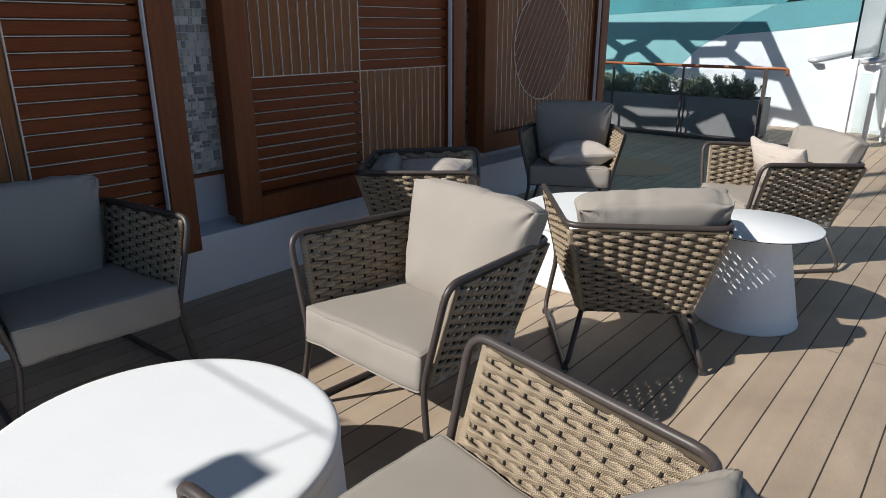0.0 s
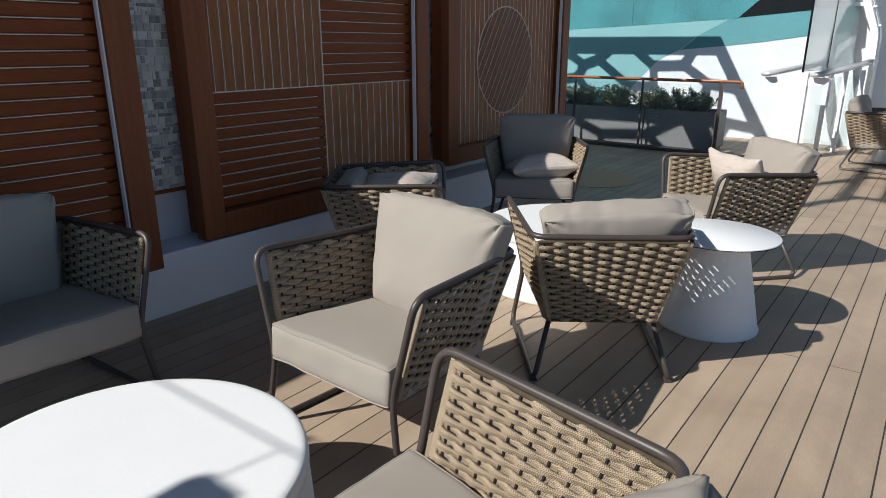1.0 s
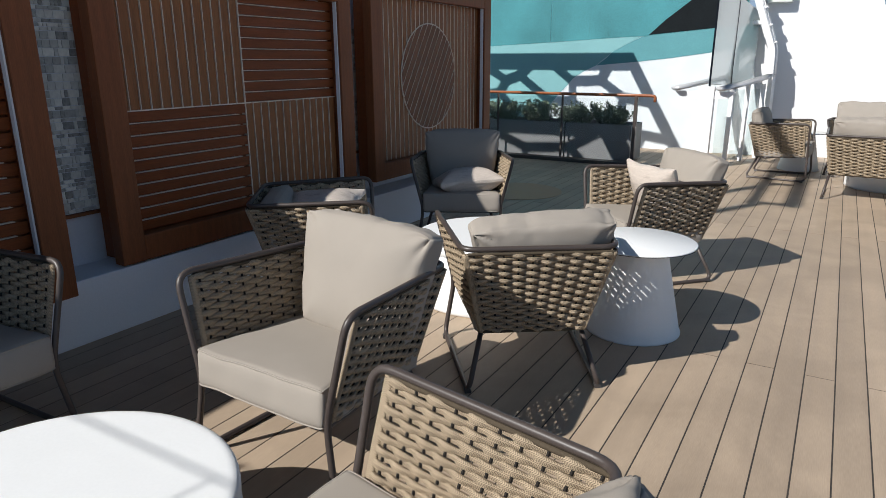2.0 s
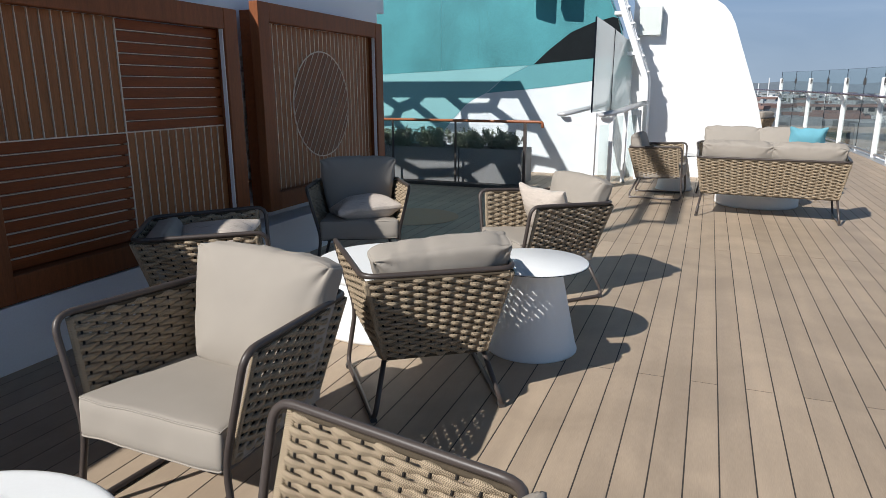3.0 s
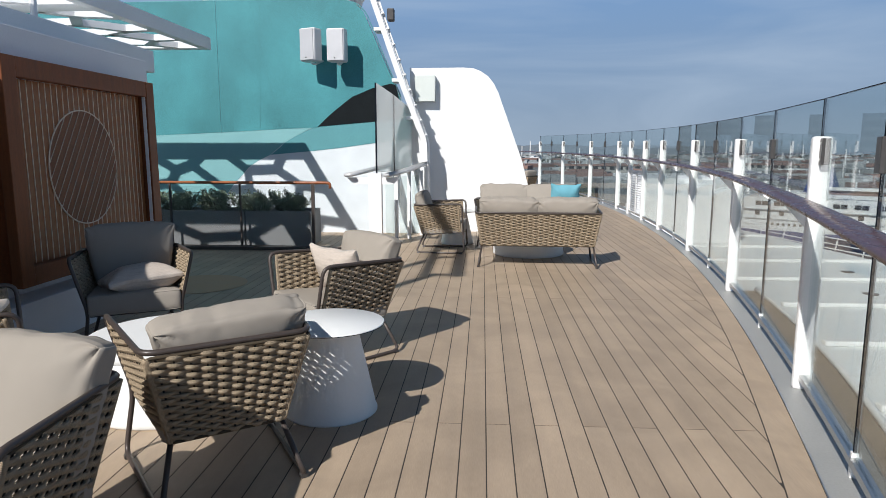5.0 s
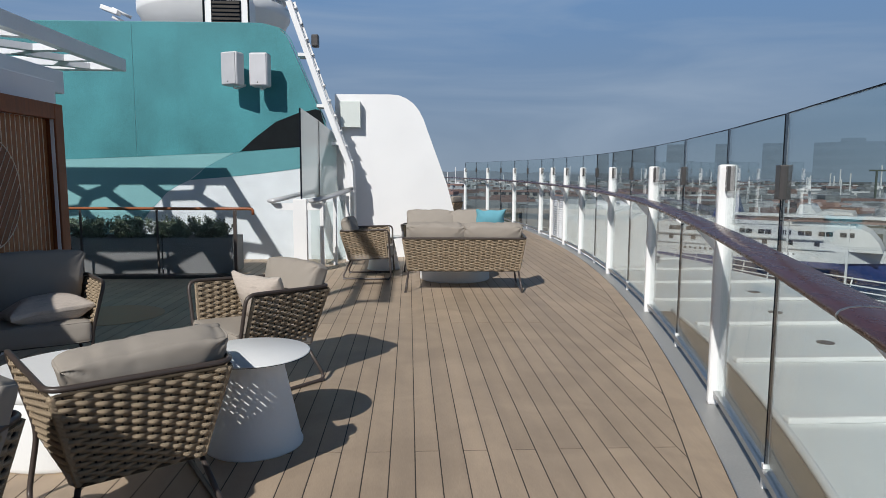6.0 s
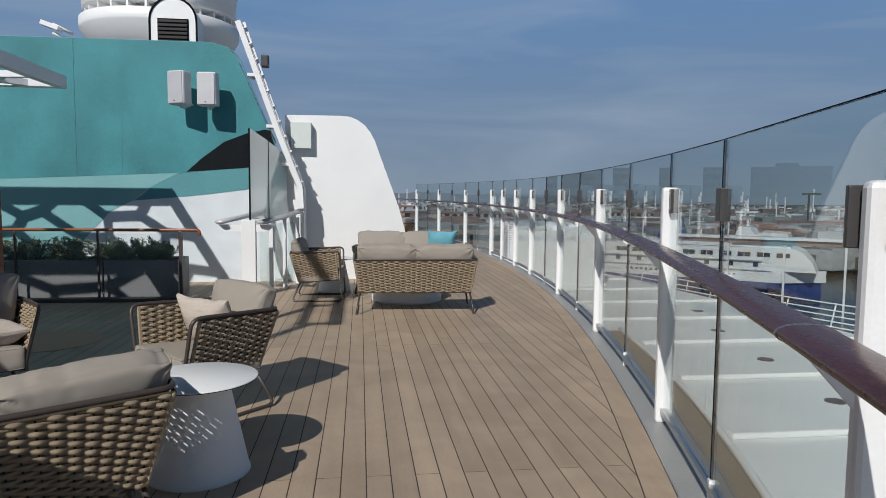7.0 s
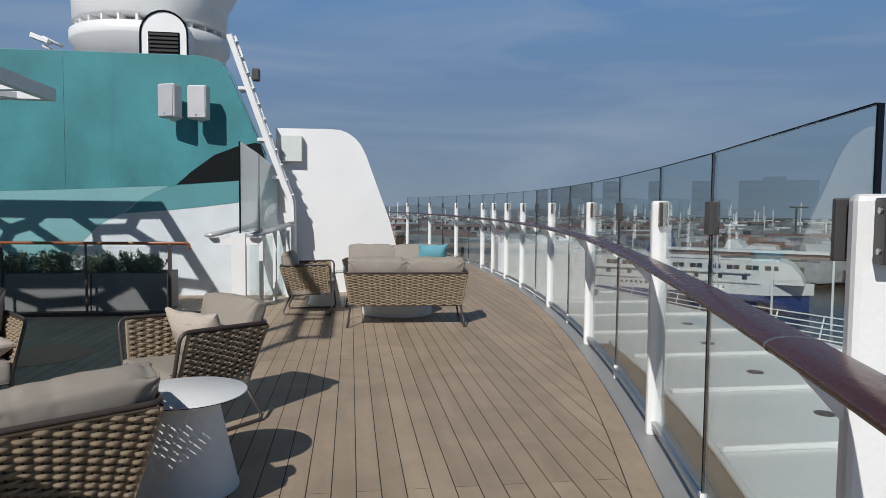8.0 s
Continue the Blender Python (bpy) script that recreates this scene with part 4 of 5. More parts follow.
def lattice(R, ylo, yhi, half, seed):
    """Uneven six-sided cells of flat bars between two beams."""
    rnd = random.Random(seed)
    nodes, done = {}, set()

    def node(p):
        key = (round(p[0] / R * 3), round(p[1] / R * 3))
        if key not in nodes:
            nodes[key] = Vector((p[0] + rnd.uniform(-0.2, 0.2) * R, p[1] + rnd.uniform(-0.2, 0.2) * R, CZ + 0.05))
        return nodes[key]

    inside = lambda p: -8.0 < p.x < -4.1 and ylo < p.y < yhi
    for i in range(-1, int(4 / (1.5 * R)) + 1):
        for j in range(-1, int((yhi - ylo) / (1.732 * R)) + 2):
            cx, cy = -4.35 - i * 1.5 * R, yhi - 0.5 * R - j * 1.732 * R - (0.866 * R if i % 2 else 0)
            pts = [node((cx + R * math.cos(k * math.pi / 3), cy + R * math.sin(k * math.pi / 3))) for k in range(6)]
            for a, b in zip(pts, pts[1:] + pts[:1]):
                key = tuple(sorted((tuple(a), tuple(b))))
                if key in done:
                    continue
                done.add(key)
                if not (inside(a) or inside(b)):
                    continue
                pa, pb = (Vector((min(max(p.x, -8.0), -4.1), min(max(p.y, ylo), yhi), p.z)) for p in (a, b))
                if (pb - pa).length < 0.08:
                    continue
                bm = bmesh.new()
                sweep_into(bm, [pa, pb], [(-half, -0.04), (half, -0.04), (half, 0.04), (-half, 0.04)], up=Vector((0, 0, 1)))
                part("lattice_bar", bm, M_WALL, canopy)


lattice(0.46, 7.04, 9.72, 0.062, 3)
lattice(0.80, 5.3, 6.78, 0.05, 8)

# unseen open steel frame high on the bulkhead roof, behind the seats, added to cast shadow stripes
rf = thing("roof_frame", "unseen white frame of flat bars added on the bulkhead roof to cast shadow stripes", "roof frame", m=pose(-4.2, 0.5, 2.40))
for x0, x1 in ((-0.19, -0.09), (0.17, 0.32)):
    part("bar", box((x0, -0.1, 3.74), (x1, 4.0, 3.80), 0.006), M_WALL, rf)
for y in (0.05, 1.35):
    part("post", box((-0.06, y - 0.05, 0.0), (0.04, y + 0.05, 3.737), 0.006), M_WALL, rf)
    part("cross_bar", box((-0.19, y - 0.04, 3.68), (0.32, y + 0.04, 3.737), 0.006), M_WALL, rf)

# unseen pole with a cross arm and box behind the seats, added to shadow the drum table
lp = thing("lamp_pole", "unseen slim white pole with a cross arm and a small box, added to cast shadows", "lamp pole", m=pose(-3.30, -1.57, 0))
part("pole", tube([(0, 0, 0), (0, 0, 2.6)], 0.02), M_WALL, lp, "", True)
part("arm", tube([(0, 0, 2.6), (0.85, 0, 2.6)], 0.0042), M_WALL, lp, "", True)
part("strut", tube([(0.70, 0.0, 2.6), (0.66, -0.20, 2.6)], 0.0032), M_WALL, lp, "", True)
part("floodlight", box((0.62, -0.34, 2.56), (0.77, -0.20, 2.61), 0.006), M_CLAMP, lp, "dark box added to cast a square shadow")

# ---- planter and its glass rail ----
tagged(part("sill", box((-8.0, 9.42, 0), (-2.25, 9.56, 0.05), 0.008), M_TUBE), "low dark brown sill in front of the planter", "sill", kind="structure")
pl = thing("planter_box", "long grey planter box filled with low shrubs", "planter", m=pose(-3.6, 9.78, 0))
for x0, x1 in [(-1.30, -0.02), (0.0, 0.99)]:
    part("panel", box((x0, -0.01, 0.02), (x1, 0.015, 0.55), 0.004), M_PLANTER, pl)
part("end_panel", box((0.992, -0.01, 0.02), (1.01, 0.6, 0.55), 0.004), M_PLANTER, pl)
part("back_panel", box((-3.4, 0.58, 0.02), (0.99, 0.6, 0.55)), M_PLANTER, pl)
part("panel", box((-3.4, -0.01, 0.02), (-1.32, 0.015, 0.55), 0.004), M_PLANTER, pl)
part("soil", box((-3.39, 0.02, 0.30), (0.985, 0.575, 0.47)), M_SOIL, pl)


def shrub(x, y, size, seed):
    r = random.Random(seed)
    t = thing("shrub", "low dense evergreen shrub with small silvery leaves", "shrub", "planter shrubs", pose(x, y, 0.46))
    bm = bmesh.new()
    tips = []
    for k in range(26):
        a, out = r.uniform(0, 6.28), math.sqrt(r.random()) * size * 0.8
        tip = Vector((math.cos(a) * out, math.sin(a) * out, size * (1.25 - 0.5 * (out / size) ** 2) * r.uniform(0.75, 1.15)))
        tips.append(tip)
        sweep_into(bm, [Vector((0, 0, 0)), tip * 0.5 + Vector((0, 0, 0.03)), tip], ring(0.004, 4))
    part("stems", bm, M_SOIL, t)["kind"] = "stuff"
    vs, fs = [], []
    for tip in tips:
        # rosettes of small leaves round each shoot, thicker at its tip
        for k in range(60):
            f = 1 - 0.75 * r.random() ** 1.6
            c = tip * f + Vector((r.gauss(0, 0.014), r.gauss(0, 0.014), r.gauss(0, 0.012)))
            d = Vector((r.uniform(-1, 1), r.uniform(-1, 1), r.uniform(-0.1, 1.0))).normalized()
            s = d.orthogonal().normalized() * r.uniform(0.006, 0.011)
            L = r.uniform(0.022, 0.042)
            i = len(vs)
            bend = Vector((0, 0, -0.006))
            vs += [c, c + d * L * 0.5 + s, c + d * L + bend, c + d * L * 0.5 - s]
            fs += [(i, i + 1, i + 2), (i, i + 2, i + 3)]
    me = bpy.data.meshes.new("leaves")
    me.from_pydata([tuple(v) for v in vs], [], fs)
    me.materials.append(M_LEAF)
    o = new("leaves", me)
    o.parent, o["kind"] = t, "stuff"


for i in range(20):
    x = -2.78 - i * 0.2
    shrub(x, 9.98 + (i % 3) * 0.10, 0.235 + 0.07 * ((i * 7) % 5) / 4, i)

pr = thing("planter_rail", "glass screen with thin posts and a teak handrail before the planter", "railing", m=pose(0, 9.62, 0))
for x in (-6.8, -5.75, -4.68, -3.61):
    part("post", box((x - 0.012, -0.015, 0.0), (x + 0.012, 0.015, 0.97)), M_TUBE, pr)
part("post", box((-2.53, -0.03, 0.0), (-2.485, 0.03, 0.97), 0.004), M_TUBE, pr)
bm = bmesh.new()
sweep_into(bm, round_path([(-7.5, 0, 0.985), (-2.30, 0, 0.985), (-2.25, 0, 0.975), (-2.25, 0, 0.90)], 0.04), ring(0.024, 10, 0.8))
part("handrail", bm, M_ORANGE, pr, "orange teak handrail", True)
for x0, x1 in [(-6.785, -5.77), (-5.735, -4.70), (-4.665, -3.63), (-3.595, -2.535)]:
    g = part("pane", box((x0, -0.005, 0.06), (x1, 0.005, 0.93)), M_CLEAR, pr)
    g.visible_shadow = False
M_DISC = mat("brown_inlay", (0.40, 0.235, 0.125, 1), 0.5, vary=0.15, scale=4, fine=60, bump=0.15)
tagged(part("inlay_disc", lathe([(0.52, 0.0025), (0.52, 0.0045), (0.515, 0.005)]), M_DISC), "round brown inlay set flush in the deck", "deck inlay", kind="structure").location = (-3.12, 6.95, 0)

# ---- stair rail by the mural ----
sr = thing("stair_rail", "white stair balustrade with paired metal handrails and tall glass", "stair railing", m=pose(0, 0, 0))
part("post", box((-1.70, 9.74, 0), (-1.50, 9.86, 1.12), 0.008), M_WHITE, sr)
part("bracket", prism([(-2.02, 9.76, 1.06), (-1.92, 9.76, 0.96), (-1.33, 9.76, 0.96), (-1.22, 9.76, 1.06)], (0, 0.05, 0)), M_WHITE, sr)
for pts in ([(-1.98, 9.66, 1.10), (-1.88, 10.5, 1.13), (-1.60, 11.5, 1.22)], [(-1.40, 9.66, 1.10), (-1.27, 10.5, 1.13), (-0.98, 11.5, 1.24)]):
    bm = bmesh.new()
    sweep_into(bm, [Vector(p) for p in pts], [(0.075 * math.copysign(abs(math.cos(a)) ** 0.7, math.cos(a)), 0.032 * math.sin(a)) for a in [2 * math.pi * i / 14 for i in range(14)]], up=Vector((0, 0, 1)))
    part("handrail", bm, M_ALU, sr, "pale grey metal handrail", True)
for f in (0.0, 0.33, 0.66, 1.0):
    x, y = -1.52 + 0.47 * f, 9.95 + 1.35 * f
    if f > 0:
        part("stanchion", box((x - 0.03, y - 0.03, 0), (x + 0.03, y + 0.03, 1.12), 0.006), M_WHITE, sr)
    if f < 1:
        g = part("pane", prism([(x + 0.04, y + 0.05, 0.05), (x + 0.12, y + 0.40, 0.05), (x + 0.12, y + 0.40, 1.05), (x + 0.04, y + 0.05, 1.05)], (0.008, -0.002, 0)), M_GLASS, sr)
        g.visible_shadow = False
tall = [(-1.645, 10.2, 2.48), (-1.46, 10.85, 2.35), (-1.245, 11.5, 2.15)]
for (ax, ay, az), (bx, by, bz) in zip(tall, tall[1:]):
    g = part("tall_pane", prism([(ax, ay, 1.12), (bx, by, 1.12), (bx, by, bz), (ax, ay, az)], (0.01, -0.003, 0)), M_FROST, sr)
for ax, ay, az in tall[:2]:
    part("seal", box((ax - 0.012, ay - 0.012, 1.1), (ax + 0.012, ay + 0.012, az)), M_BLACK, sr)


# ---- loose pillows ----
def pillow(name, label, material, m, w, d, h, seed):
    ob = part(name, cushion(w, w, d, h, 0.035, 0.02, 0.010, seed, pinch=0.75, nx=22, ny=18), material, None, "", True)
    tagged(ob, label, "pillow", "loose pillows")
    ob.matrix_basis = m
    return ob


def in_chair(x, y, yaw):
    return pose(x, y, 0, 0, 0, yaw)


pillow("scatter_pillow", "pale pink satin scatter pillow lying on an armchair seat", M_SATIN, in_chair(-2.66, 4.792, -150.8) @ pose(-0.06, 0.14, 0.435, 6, 3, 12), 0.50, 0.34, 0.16, 3)
pillow("scatter_pillow", "pale pink satin scatter pillow propped in an armchair", M_SATIN, in_chair(-1.045, 4.649, 133.3) @ pose(0.0, 0.0, 0.60, 68, 0, 10) @ pose(0, 0, -0.05), 0.47, 0.34, 0.13, 4)
pillow("scatter_pillow", "pale pink satin scatter pillow lying in a shaded armchair", M_SATIN, in_chair(-2.666, 2.972, -53.1) @ pose(-0.04, 0.04, 0.545, 18, -6, 75), 0.46, 0.32, 0.12, 5)
pillow("blue_pillow", "turquoise patterned scatter pillow on the sofa", M_BLUE, pose(0.69, 10.35, 0, 0, 0, 178) @ pose(-0.60, -0.06, 0.74, 72, 0, 6) @ pose(0, 0, -0.05), 0.44, 0.40, 0.11, 6)

# ---- louvred gate in the railing ----
gate = thing("louvre_gate", "white louvred gate panel in the railing", "gate")
ga, gb = edge_pt(14.05, 0.0, 0), edge_pt(15.40, 0.0, 0)
gm = Matrix.Translation(ga) @ Matrix.Rotation(math.atan2(gb.y - ga.y, gb.x - ga.x), 4, "Z")
GL = (gb - ga).length
gate.matrix_basis = gm
for x in (0.03, GL / 2, GL - 0.03):
    part("stile", box((x - 0.03, -0.02, 0.06), (x + 0.03, 0.02, 1.02)), M_WHITE, gate)
for z in (0.06, 0.97):
    part("rail", box((0.06, -0.018, z), (GL - 0.06, 0.018, z + 0.05)), M_WHITE, gate)
for i in range(17):
    for x0, x1 in ((0.061, GL / 2 - 0.031), (GL / 2 + 0.031, GL - 0.061)):
        part("blade", box((x0, -0.02, -0.004), (x1, 0.02, 0.004), m=pose(0, 0, 0.145 + i * 0.05, 35)), M_WHITE, gate)

# ---- deck below ----
low = tagged(part("lower_deck", prism([(-5, -15, -1.9), (5.2, -15, -1.9), (9.2, 0, -1.9), (11.8, 9, -1.9), (12.5, 15, -1.9), (12.2, 20, -1.9), (11.4, 26, -1.9), (9.6, 34, -1.9), (6.0, 44, -1.9), (-5, 46, -1.9)], (0, 0, -0.5)), M_ROOF),
             "pale grey steel roof of the deck below", "lower deck", kind="structure")
for i in range(13):
    y = 2.6 + i * 2.96
    xe = 12.0 - ((y - 15) / 9.5) ** 2 * 0.62
    part("rib", box((edge_x(min(y, 28)) + (1.08 + 0.145 * y if y < 16 else 0.3), y - 0.09, -1.9), (xe, y + 0.09, -1.80), 0.03), M_WHITE, low)
# shade beside the upper deck, painted as a dark brown strip inside the kerb
M_EDGE_SHADE = mat("edge_shade_brown", (0.155, 0.130, 0.098, 1), 0.7, vary=0.2, scale=1.5, fine=20)
kerb = [edge_pt(y, 0.93 + 0.145 * y, -1.86) for y in [2.0 + 0.5 * i for i in range(29)]]
inner_side = [edge_pt(y, 0.10, -1.896) for y in [2.0 + 0.5 * i for i in range(29)]]
part("waterway", prism([(p.x, p.y, -1.896) for p in kerb] + inner_side[::-1], (0, 0, -0.02)), M_EDGE_SHADE, low, "dark brown strip painting the shade along the ship side")
part("kerb", tube(kerb, 0.055, k=10), M_WHITE, low, "white rounded kerb", True)
for x, y in [(8.55, 12.79), (7.96, 9.95), (9.2, 15.8), (10.2, 18.7)]:
    part("drain", lathe([(0.17, -1.9), (0.17, -1.885), (0.14, -1.88)], 24), M_CLAMP, low).location = (x, y, 0)
tagged(part("side_deck", prism([(4, -15, -2.75), (12, -15, -2.75), (17.2, 8, -2.75), (16.6, 16.5, -2.75), (14.9, 20.5, -2.75), (13.6, 25, -2.75), (12.4, 31, -2.75), (8.5, 44, -2.75), (4, 44, -2.75)], (0, 0, -21.2)), M_WHITE), "white ship side with an outer deck below", "ship side", kind="structure")
orail = thing("outer_railing", "white tubular railing along the lower outer deck", "railing")
opts = [(14.9, 1.0), (16.9, 9.0), (16.2, 16.2), (14.6, 20.2), (13.3, 24.5), (12.1, 30.5), (8.3, 43.0)]
for z in (-2.55, -2.38, -2.2, -2.02, -1.80):
    part("rail", tube([(x, y, z) for x, y in opts], 0.022, 2.0), M_WHITE, orail, "", True)
path = []
for (xa, ya), (xb, yb) in zip(opts, opts[1:]):
    path += [Vector((xa, ya, -2.75)).lerp(Vector((xb, yb, -2.75)), k / 8) for k in range(8)]
acc = 0.0
for a, b in zip(path, path[1:]):
    acc += (b - a).length
    if acc > 1.3:
        acc = 0.0
        part("stanchion", tube([b, b + Vector((0.12, -0.1, 0.97))], 0.025), M_WHITE, orail, "", True)

dh = thing("deck_house", "white steel house standing on the deck below", "deck house", m=pose(5.0, 24.5, -1.9))
part("front_wall", prism([(0.6, 0, 0.012), (4.4, 0, 0.012), (4.4, 0, 2.20), (4.2, 0, 2.34), (0.9, 0, 2.34), (0.6, 0, 2.1)], (0, 0.12, 0)), M_WHITE, dh)
part("end_wall", box((4.28, 0.122, 0.012), (4.4, 6.0, 2.2)), M_WHITE, dh)
part("roof", box((0.9, 0.122, 2.2), (4.2, 6.0, 2.33), 0.01), M_WHITE, dh)
part("kerb", box((-0.1, -0.06, 0.004), (4.5, -0.004, 0.10), 0.01), M_WHITE, dh)

# ---- harbour and town ----
tagged(part("water", box((-4000, -4000, -24.5), (4000, 4000, -24)), M_WATER), "grey-blue harbour water reaching to the far shore", "water", kind="structure")
tagged(part("ground", prism([(-3500, 250, -24), (-60, 230, -24), (90, 250, -24), (260, 190, -24), (420, -100, -24), (3500, -900, -24), (3500, 3500, -24), (-3500, 3500, -24)], (0, 0, 2.2)), M_LAND), "flat far shore with quays and town", "ground", kind="structure")


def polar(az, d, z):
    a = radians(az)
    return Vector((d * math.sin(a), d * math.cos(a), z))


ferry = thing("ferry", "large white ferry with a dark blue hull at its berth", "ferry")
fa, fb = polar(21.0, 205, -24), polar(37.9, 196, -24)
fdir = (fb - fa).normalized()
ferry.matrix_basis = Matrix.Translation(fa) @ Matrix.Rotation(math.atan2(fdir.y, fdir.x), 4, "Z")
FL = (fb - fa).length
part("hull", prism([(0, -8, 0), (FL - 12, -8, 0), (FL - 2, 0, 0), (FL - 12, 8, 0), (0, 8, 0)], (0, 0, 4.4)), M_HULL, ferry, "dark blue hull")
part("main_house", prism([(0, -8, 4.4), (FL - 11, -8, 4.4), (FL - 1, 0, 4.4), (FL - 11, 8, 4.4), (0, 8, 4.4)], (0, 0, 3.0)), M_FARWHITE, ferry)
part("upper_house", prism([(3, -7.6, 7.4), (FL - 3, -7.6, 7.4), (FL - 4, -7.6, 9.8), (FL - 6, -7.6, 12.2), (FL - 8, -7.6, 13.2), (3, -7.6, 13.2)], (0, 15.2, 0)), M_FARWHITE, ferry)
part("deck_house", prism([(8, -6, 13.2), (FL - 9, -6, 13.2), (FL - 9.5, -6, 14.5), (8, -6, 14.5)], (0, 12, 0)), M_FARWHITE, ferry)
part("bridge", prism([(FL - 23, -7, 14.5), (FL - 9, -7, 14.5), (FL - 10, -7, 17.0), (FL - 16, -7, 17.3), (FL - 17.5, -7, 16.4), (FL - 19, -7, 18.6), (FL - 21.5, -7, 18.6)], (0, 14, 0)), M_FARWHITE, ferry)
part("bridge_window", box((FL - 15.5, -7.06, 15.5), (FL - 10.4, -7.01, 16.3)), M_GLASSDARK, ferry)
for z in (7.4, 9.9, 14.5):
    part("deck_edge", box((2, -8.3, z - 0.12), (FL - 13 - (z - 7.4), -7.62, z + 0.06)), M_FARGREY, ferry)
for x, z, h in [(12, 14.5, 5), (20, 14.5, 4), (28, 14.5, 3), (35, 14.5, 5)]:
    part("pole", tube([(x, -2, z), (x, -2, z + h)], 0.22), M_FARWHITE, ferry)
fun = part("funnel", prism([(16, -2, 14.5), (24, -2, 14.5), (22, -2, 21), (18, -2, 21)], (0, 4, 0)), M_HULL, ferry, "blue funnel")
part("mast", tube([(FL - 20, 0, 18.6), (FL - 20.4, 0, 25.5)], 0.35), M_FARWHITE, ferry)
part("mast_arm", box((FL - 23, -2.5, 22.2), (FL - 17.5, 2.5, 22.6)), M_FARWHITE, ferry)
for i in range(22):
    part("porthole", box((9 + i * (FL - 30) / 22, -8.06, 5.8), (9.6 + i * (FL - 30) / 22, -8.01, 6.4)), M_GLASSDARK, ferry)
for z, step, w in [(8.3, 6.0, 1.2), (10.9, 4.6, 3.1)]:
    for i in range(int((FL - 12) / step)):
        part("window", box((6 + i * step, -7.67, z), (6 + i * step + w, -7.62, z + 1.15)), M_GLASSDARK, ferry)
        if w > 2:
            part("mullion", box((6 + i * step + w / 2 - 0.08, -7.69, z), (6 + i * step + w / 2 + 0.08, -7.675, z + 1.15)), M_FARWHITE, ferry)

shed = thing("quay_shed", "long quay shed with a white roof edge and brown wall", "shed")
sa, sb = polar(26.8, 172, -24), polar(47.0, 168, -24)
sd = (sb - sa).normalized()
shed.matrix_basis = Matrix.Translation(sa) @ Matrix.Rotation(math.atan2(sd.y, sd.x), 4, "Z")
SL = (sb - sa).length
part("roof", box((0, -1.2, 16.6), (SL, 2.0, 17.2)), M_FARWHITE, shed)
part("beam", box((0, -0.5, 15.6), (SL, 1.5, 16.5)), M_FARRED, shed)
for i in range(6):
    part("pillar", box((i * SL / 5 - 0.22, -0.3, 0), (i * SL / 5 + 0.22, 0.3, 15.6)), M_FARWHITE, shed)

M_BLOCKWALL = mat("far_block_wall", (0.33, 0.325, 0.31, 1), 0.8, vary=0.15, scale=0.05, fine=2)
for az, d, w, h, fl in [(8.3, 285, 34, 11.5, 4), (12.6, 292, 30, 12.5, 4), (18.6, 300, 36, 11.5, 4), (10.2, 340, 44, 15.5, 5), (15.0, 360, 50, 14.5, 5), (5.0, 420, 40, 14, 4), (22.5, 420, 50, 15, 5), (1.0, 520, 46, 15, 4)]:
    blk = thing("apartment_block", "far beige apartment block with rows of windows", "building", "far apartment blocks")
    blk.matrix_basis = Matrix.Translation(polar(az, d, -22)) @ Matrix.Rotation(-radians(az), 4, "Z")
    part("wall", box((-w / 2, 0, 0), (w / 2, 12, h)), M_BLOCKWALL, blk)
    part("roof", box((-w / 2 - 0.5, -0.5, h), (w / 2 + 0.5, 12.5, h + 0.8)), M_FARRED, blk)
    for f in range(fl):
        for i in range(int(w / 4)):
            part("window", box((-w / 2 + 1 + i * 4, -0.06, 1.2 + f * h / fl), (-w / 2 + 3.4 + i * 4, -0.01, 2.9 + f * h / fl)), M_GLASSDARK, blk)


M_DARKWALL = mat("far_dark_wall", (0.055, 0.065, 0.075, 1), 0.5, vary=0.15, scale=0.05, fine=2)
M_DARKBAND = mat("far_dark_band", (0.085, 0.098, 0.11, 1), 0.4, vary=0.25, scale=0.05, fine=1)
office = thing("office_block", "large dark office block with long window bands", "building")
office.matrix_basis = Matrix.Translation(polar(-1.4, 320, -22)) @ Matrix.Rotation(radians(1.4), 4, "Z")
part("wall", box((-15.5, 0, 0), (15.5, 20, 38.2)), M_DARKWALL, office)
part("roof", box((-3, 4, 38.2), (6, 14, 40.0)), M_DARKWALL, office)
for f in range(9):
    part("window_band", box((-15.2, -0.10, 2.6 + f * 4.1), (15.2, -0.01, 4.0 + f * 4.1)), M_DARKBAND, office)


def boxes_mesh(name, rows, material, label, category):
    vs, fs = [], []
    for c, ang, sx, sy, sz in rows:
        i = len(vs)
        ca, sa_ = math.cos(ang), math.sin(ang)
        for dz in (0, sz):
            for dx, dy in ((-sx, -sy), (sx, -sy), (sx, sy), (-sx, sy)):
                vs.append((c.x + dx * ca - dy * sa_, c.y + dx * sa_ + dy * ca, c.z + dz))
        fs += [(i + 3, i + 2, i + 1, i), (i + 4, i + 5, i + 6, i + 7)] + [(i + k, i + (k + 1) % 4, i + 4 + (k + 1) % 4, i + 4 + k) for k in range(4)]
    me = bpy.data.meshes.new(name)
    me.from_pydata(vs, [], fs)
    me.materials.append(material)
    return tagged(new(name, me), label, category, kind="stuff")


rnd = random.Random(11)
walls, roofs, whites, trees = [], [], [], []
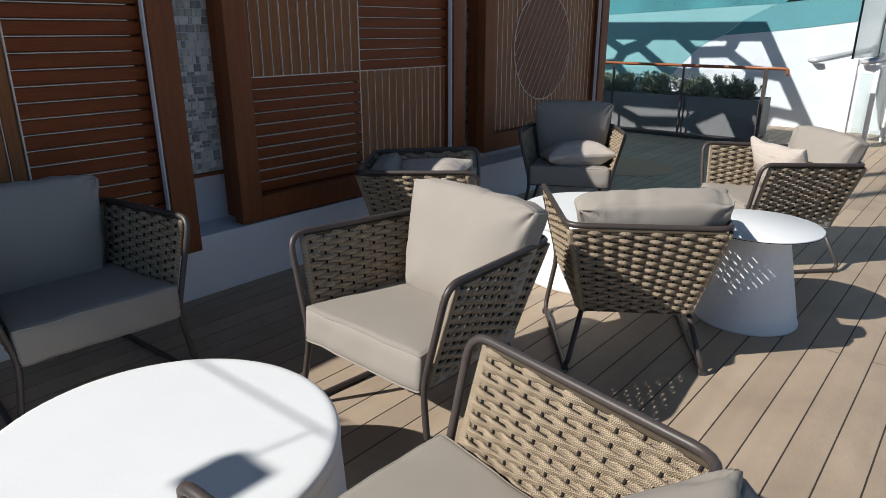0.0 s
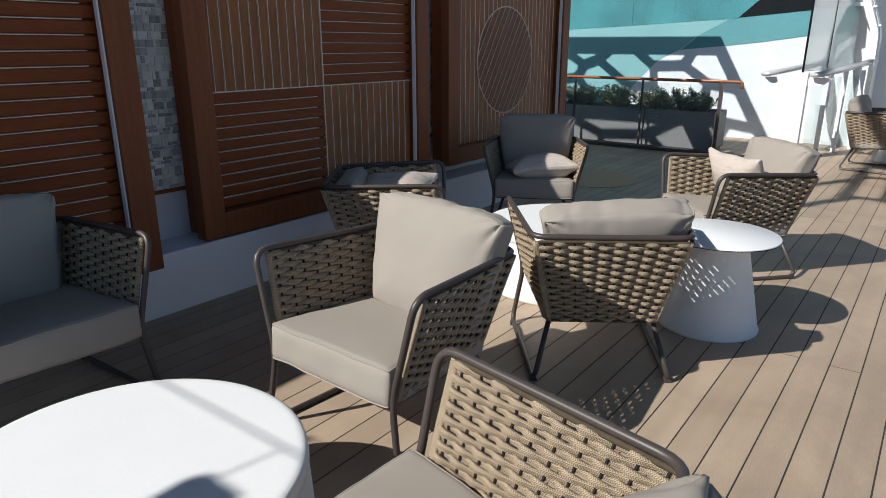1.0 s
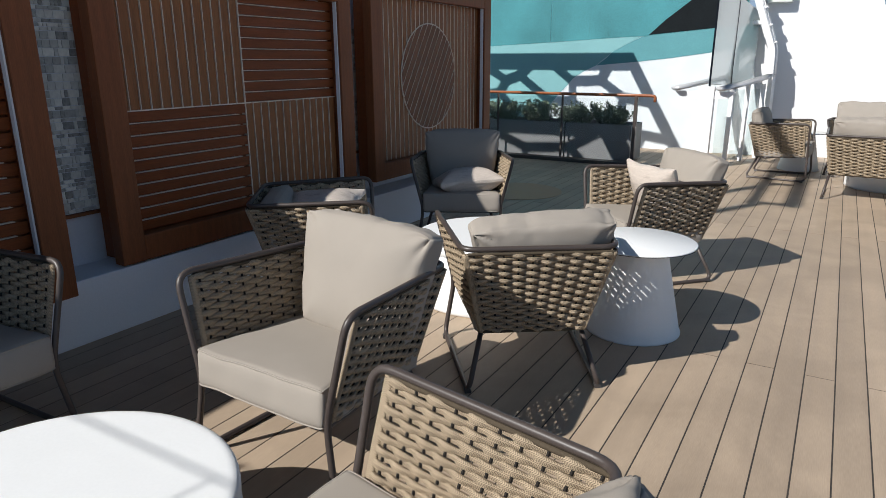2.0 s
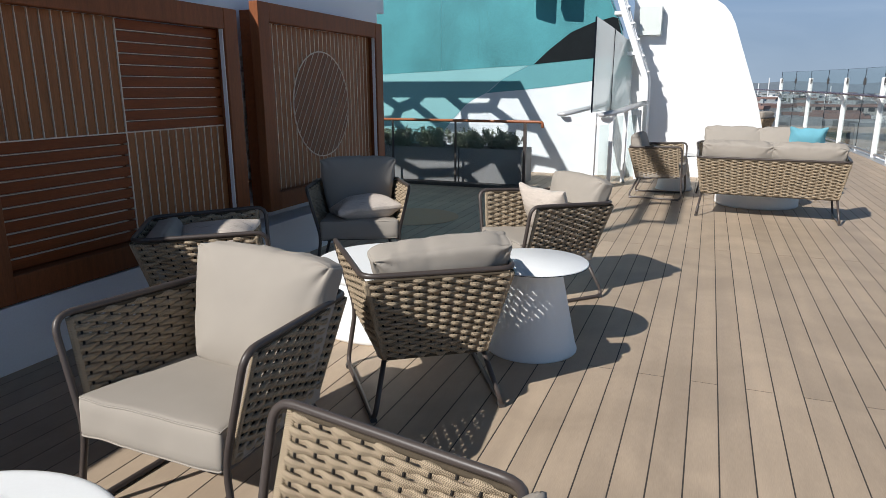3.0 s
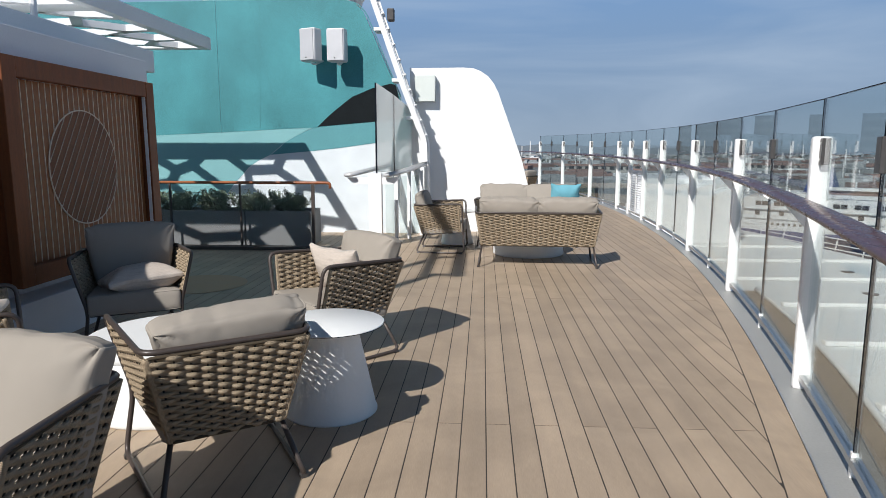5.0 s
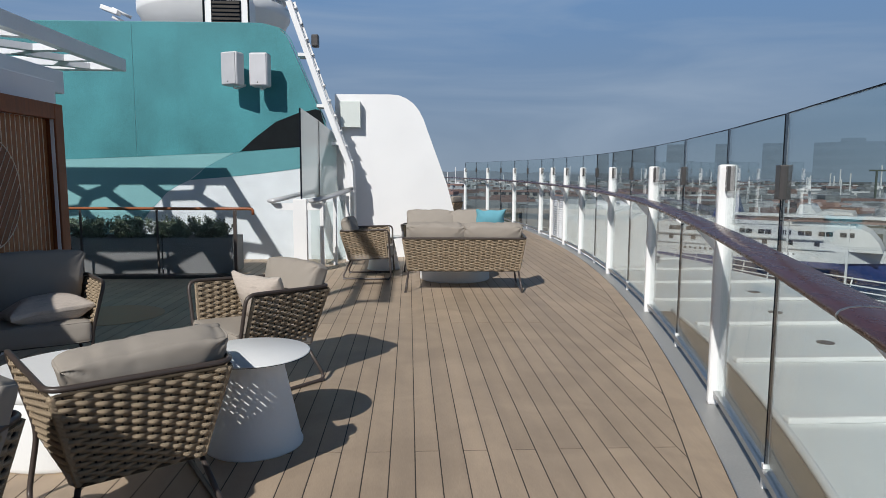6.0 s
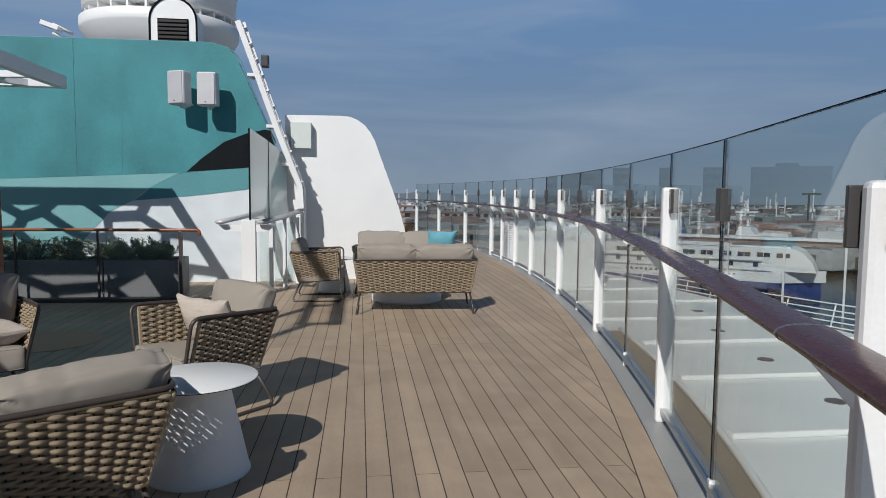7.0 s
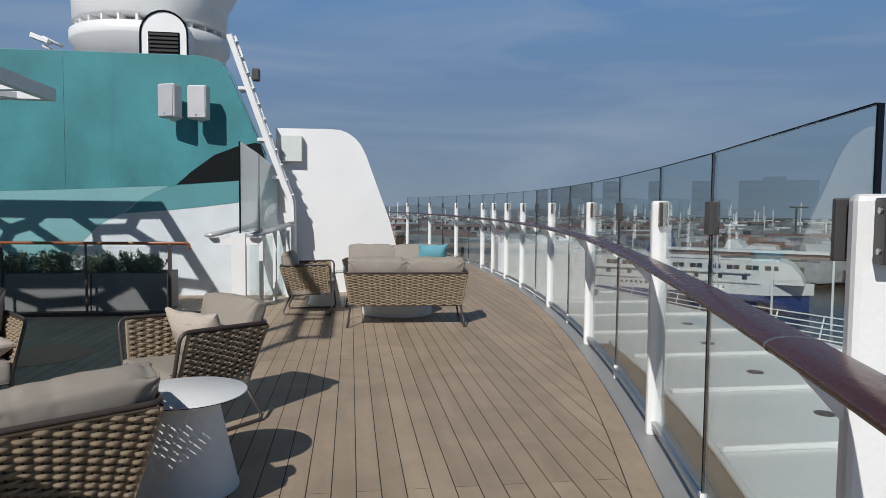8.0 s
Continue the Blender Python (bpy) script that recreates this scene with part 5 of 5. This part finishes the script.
for i in range(2600):
    az, d = rnd.uniform(-4, 56), 262 * math.exp(rnd.uniform(0, 2.0))
    p, ang, sx = polar(az, d, -22), rnd.uniform(-0.5, 0.5), rnd.uniform(2.5, 9)
    h = rnd.uniform(5, 14)
    (whites if rnd.random() < 0.15 else walls).append((p, ang, sx, rnd.uniform(4, 8), h))
    if rnd.random() < 0.16:
        roofs.append((p + Vector((0, 0, h)), ang, sx + 0.3, 5, rnd.uniform(0.8, 2.2)))
for i in range(4200):
    az, d = rnd.uniform(-6, 60), 260 * math.exp(rnd.uniform(0, 2.2))
    s = rnd.uniform(1.5, 4.5)
    trees.append((polar(az, d, -22 + rnd.uniform(-1, 3)), rnd.uniform(0, 3), s, s, rnd.uniform(3, 8)))
boxes_mesh("far_houses", walls, M_FARGREY, "far grey and brown town houses", "buildings")
boxes_mesh("far_white_houses", whites, M_FARWHITE, "far white town houses and sheds", "buildings")
boxes_mesh("far_roofs", roofs, M_FARRED, "far red tiled roofs", "roofs")
boxes_mesh("far_trees", trees, M_FARTREE, "far dark green trees of the town", "trees")
poles = []
for i in range(60):
    az, d = rnd.uniform(-4, 55), rnd.uniform(280, 1500)
    poles.append((polar(az, d, -22), 0.0, d * 0.0006, d * 0.0006, 12 + d * rnd.uniform(0.010, 0.026)))
boxes_mesh("far_masts", poles, M_FARWHITE, "far white masts and chimneys of the harbour", "masts")
crane = thing("harbour_crane", "dark green harbour crane far behind the ferry", "crane")
cp = polar(36.2, 420, -22)
part("tower", box((-0.4, -0.4, 0), (0.4, 0.4, 27), m=Matrix.Translation(cp)), M_FARTREE, crane)
part("jib", box((-4, -0.4, 27), (7, 0.4, 27.9), m=Matrix.Translation(cp)), M_FARTREE, crane)

# low hills along the far horizon
M_HILL = mat("far_hill", (0.135, 0.165, 0.195, 1), 0.9, vary=0.25, scale=0.004, fine=0.05, bump=0)
bm = bmesh.new()
rows_ = []
for i in range(61):
    az = -12 + i * 0.62
    h = 26 + 34 * math.sin(math.pi * i / 60) * (0.6 + 0.4 * noise.noise(Vector((i * 0.16, 3.1, 0)))) + 6 * noise.noise(Vector((i * 0.7, 0, 1.7)))
    rows_.append([bm.verts.new(polar(az, d, z)) for d, z in ((3100, -22), (3300, -22 + h), (3450, -22))])
for a, b in zip(rows_, rows_[1:]):
    for k in range(2):
        bm.faces.new((a[k], b[k], b[k + 1], a[k + 1]))
bmesh.ops.recalc_face_normals(bm, faces=bm.faces)
tagged(part("backdrop", bm, M_HILL), "low blue-grey hills far behind the town", "hills", kind="structure")

# ---- deck planks ----
PW, GAP = 0.1305, 0.0062
joints_even = [-3.5, 3.39, 9.6, 16.2, 23.0, 30.0]
joints_odd = [-3.5, 0.25, 6.48, 12.9, 19.6, 30.0]
rnd = random.Random(2)
for r in range(-62, 28):
    x0, x1 = r * PW + 0.031 + GAP / 2, (r + 1) * PW + 0.031 - GAP / 2
    joints_y = joints_even if r % 2 == 0 else joints_odd
    for ya, yb in zip(joints_y, joints_y[1:]) if r > -27 else ((6.95, 9.6), (9.6, 11.4)):
        ys = [ya + 0.0035 + (yb - ya - 0.007) * i / 200 for i in range(201)] if x1 > edge_x(min(ya, 4)) - 0.6 or ya > 14 else [ya + 0.0035, yb - 0.0035]
        left, right = [], []
        for y in ys:
            lim = edge_x(y) - 0.309 * math.sqrt(1 + (edge_x(y + 0.01) - edge_x(y)) ** 2 * 1e4)
            if lim > x0 + 0.001:
                left.append((x0, y))
                right.append((min(x1, lim), y))
        if len(left) < 2:
            continue
        bm = bmesh.new()
        top = [bm.verts.new((x, y, 0.0)) for x, y in left + right[::-1]]
        bot = [bm.verts.new((v.co.x, v.co.y, -0.028)) for v in top]
        bm.faces.new(top[::-1])
        n = len(top)
        for i in range(n):
            bm.faces.new((top[i], top[(i + 1) % n], bot[(i + 1) % n], bot[i]))
        bmesh.ops.recalc_face_normals(bm, faces=bm.faces)
        part("plank", bm, M_PLANK, floor)
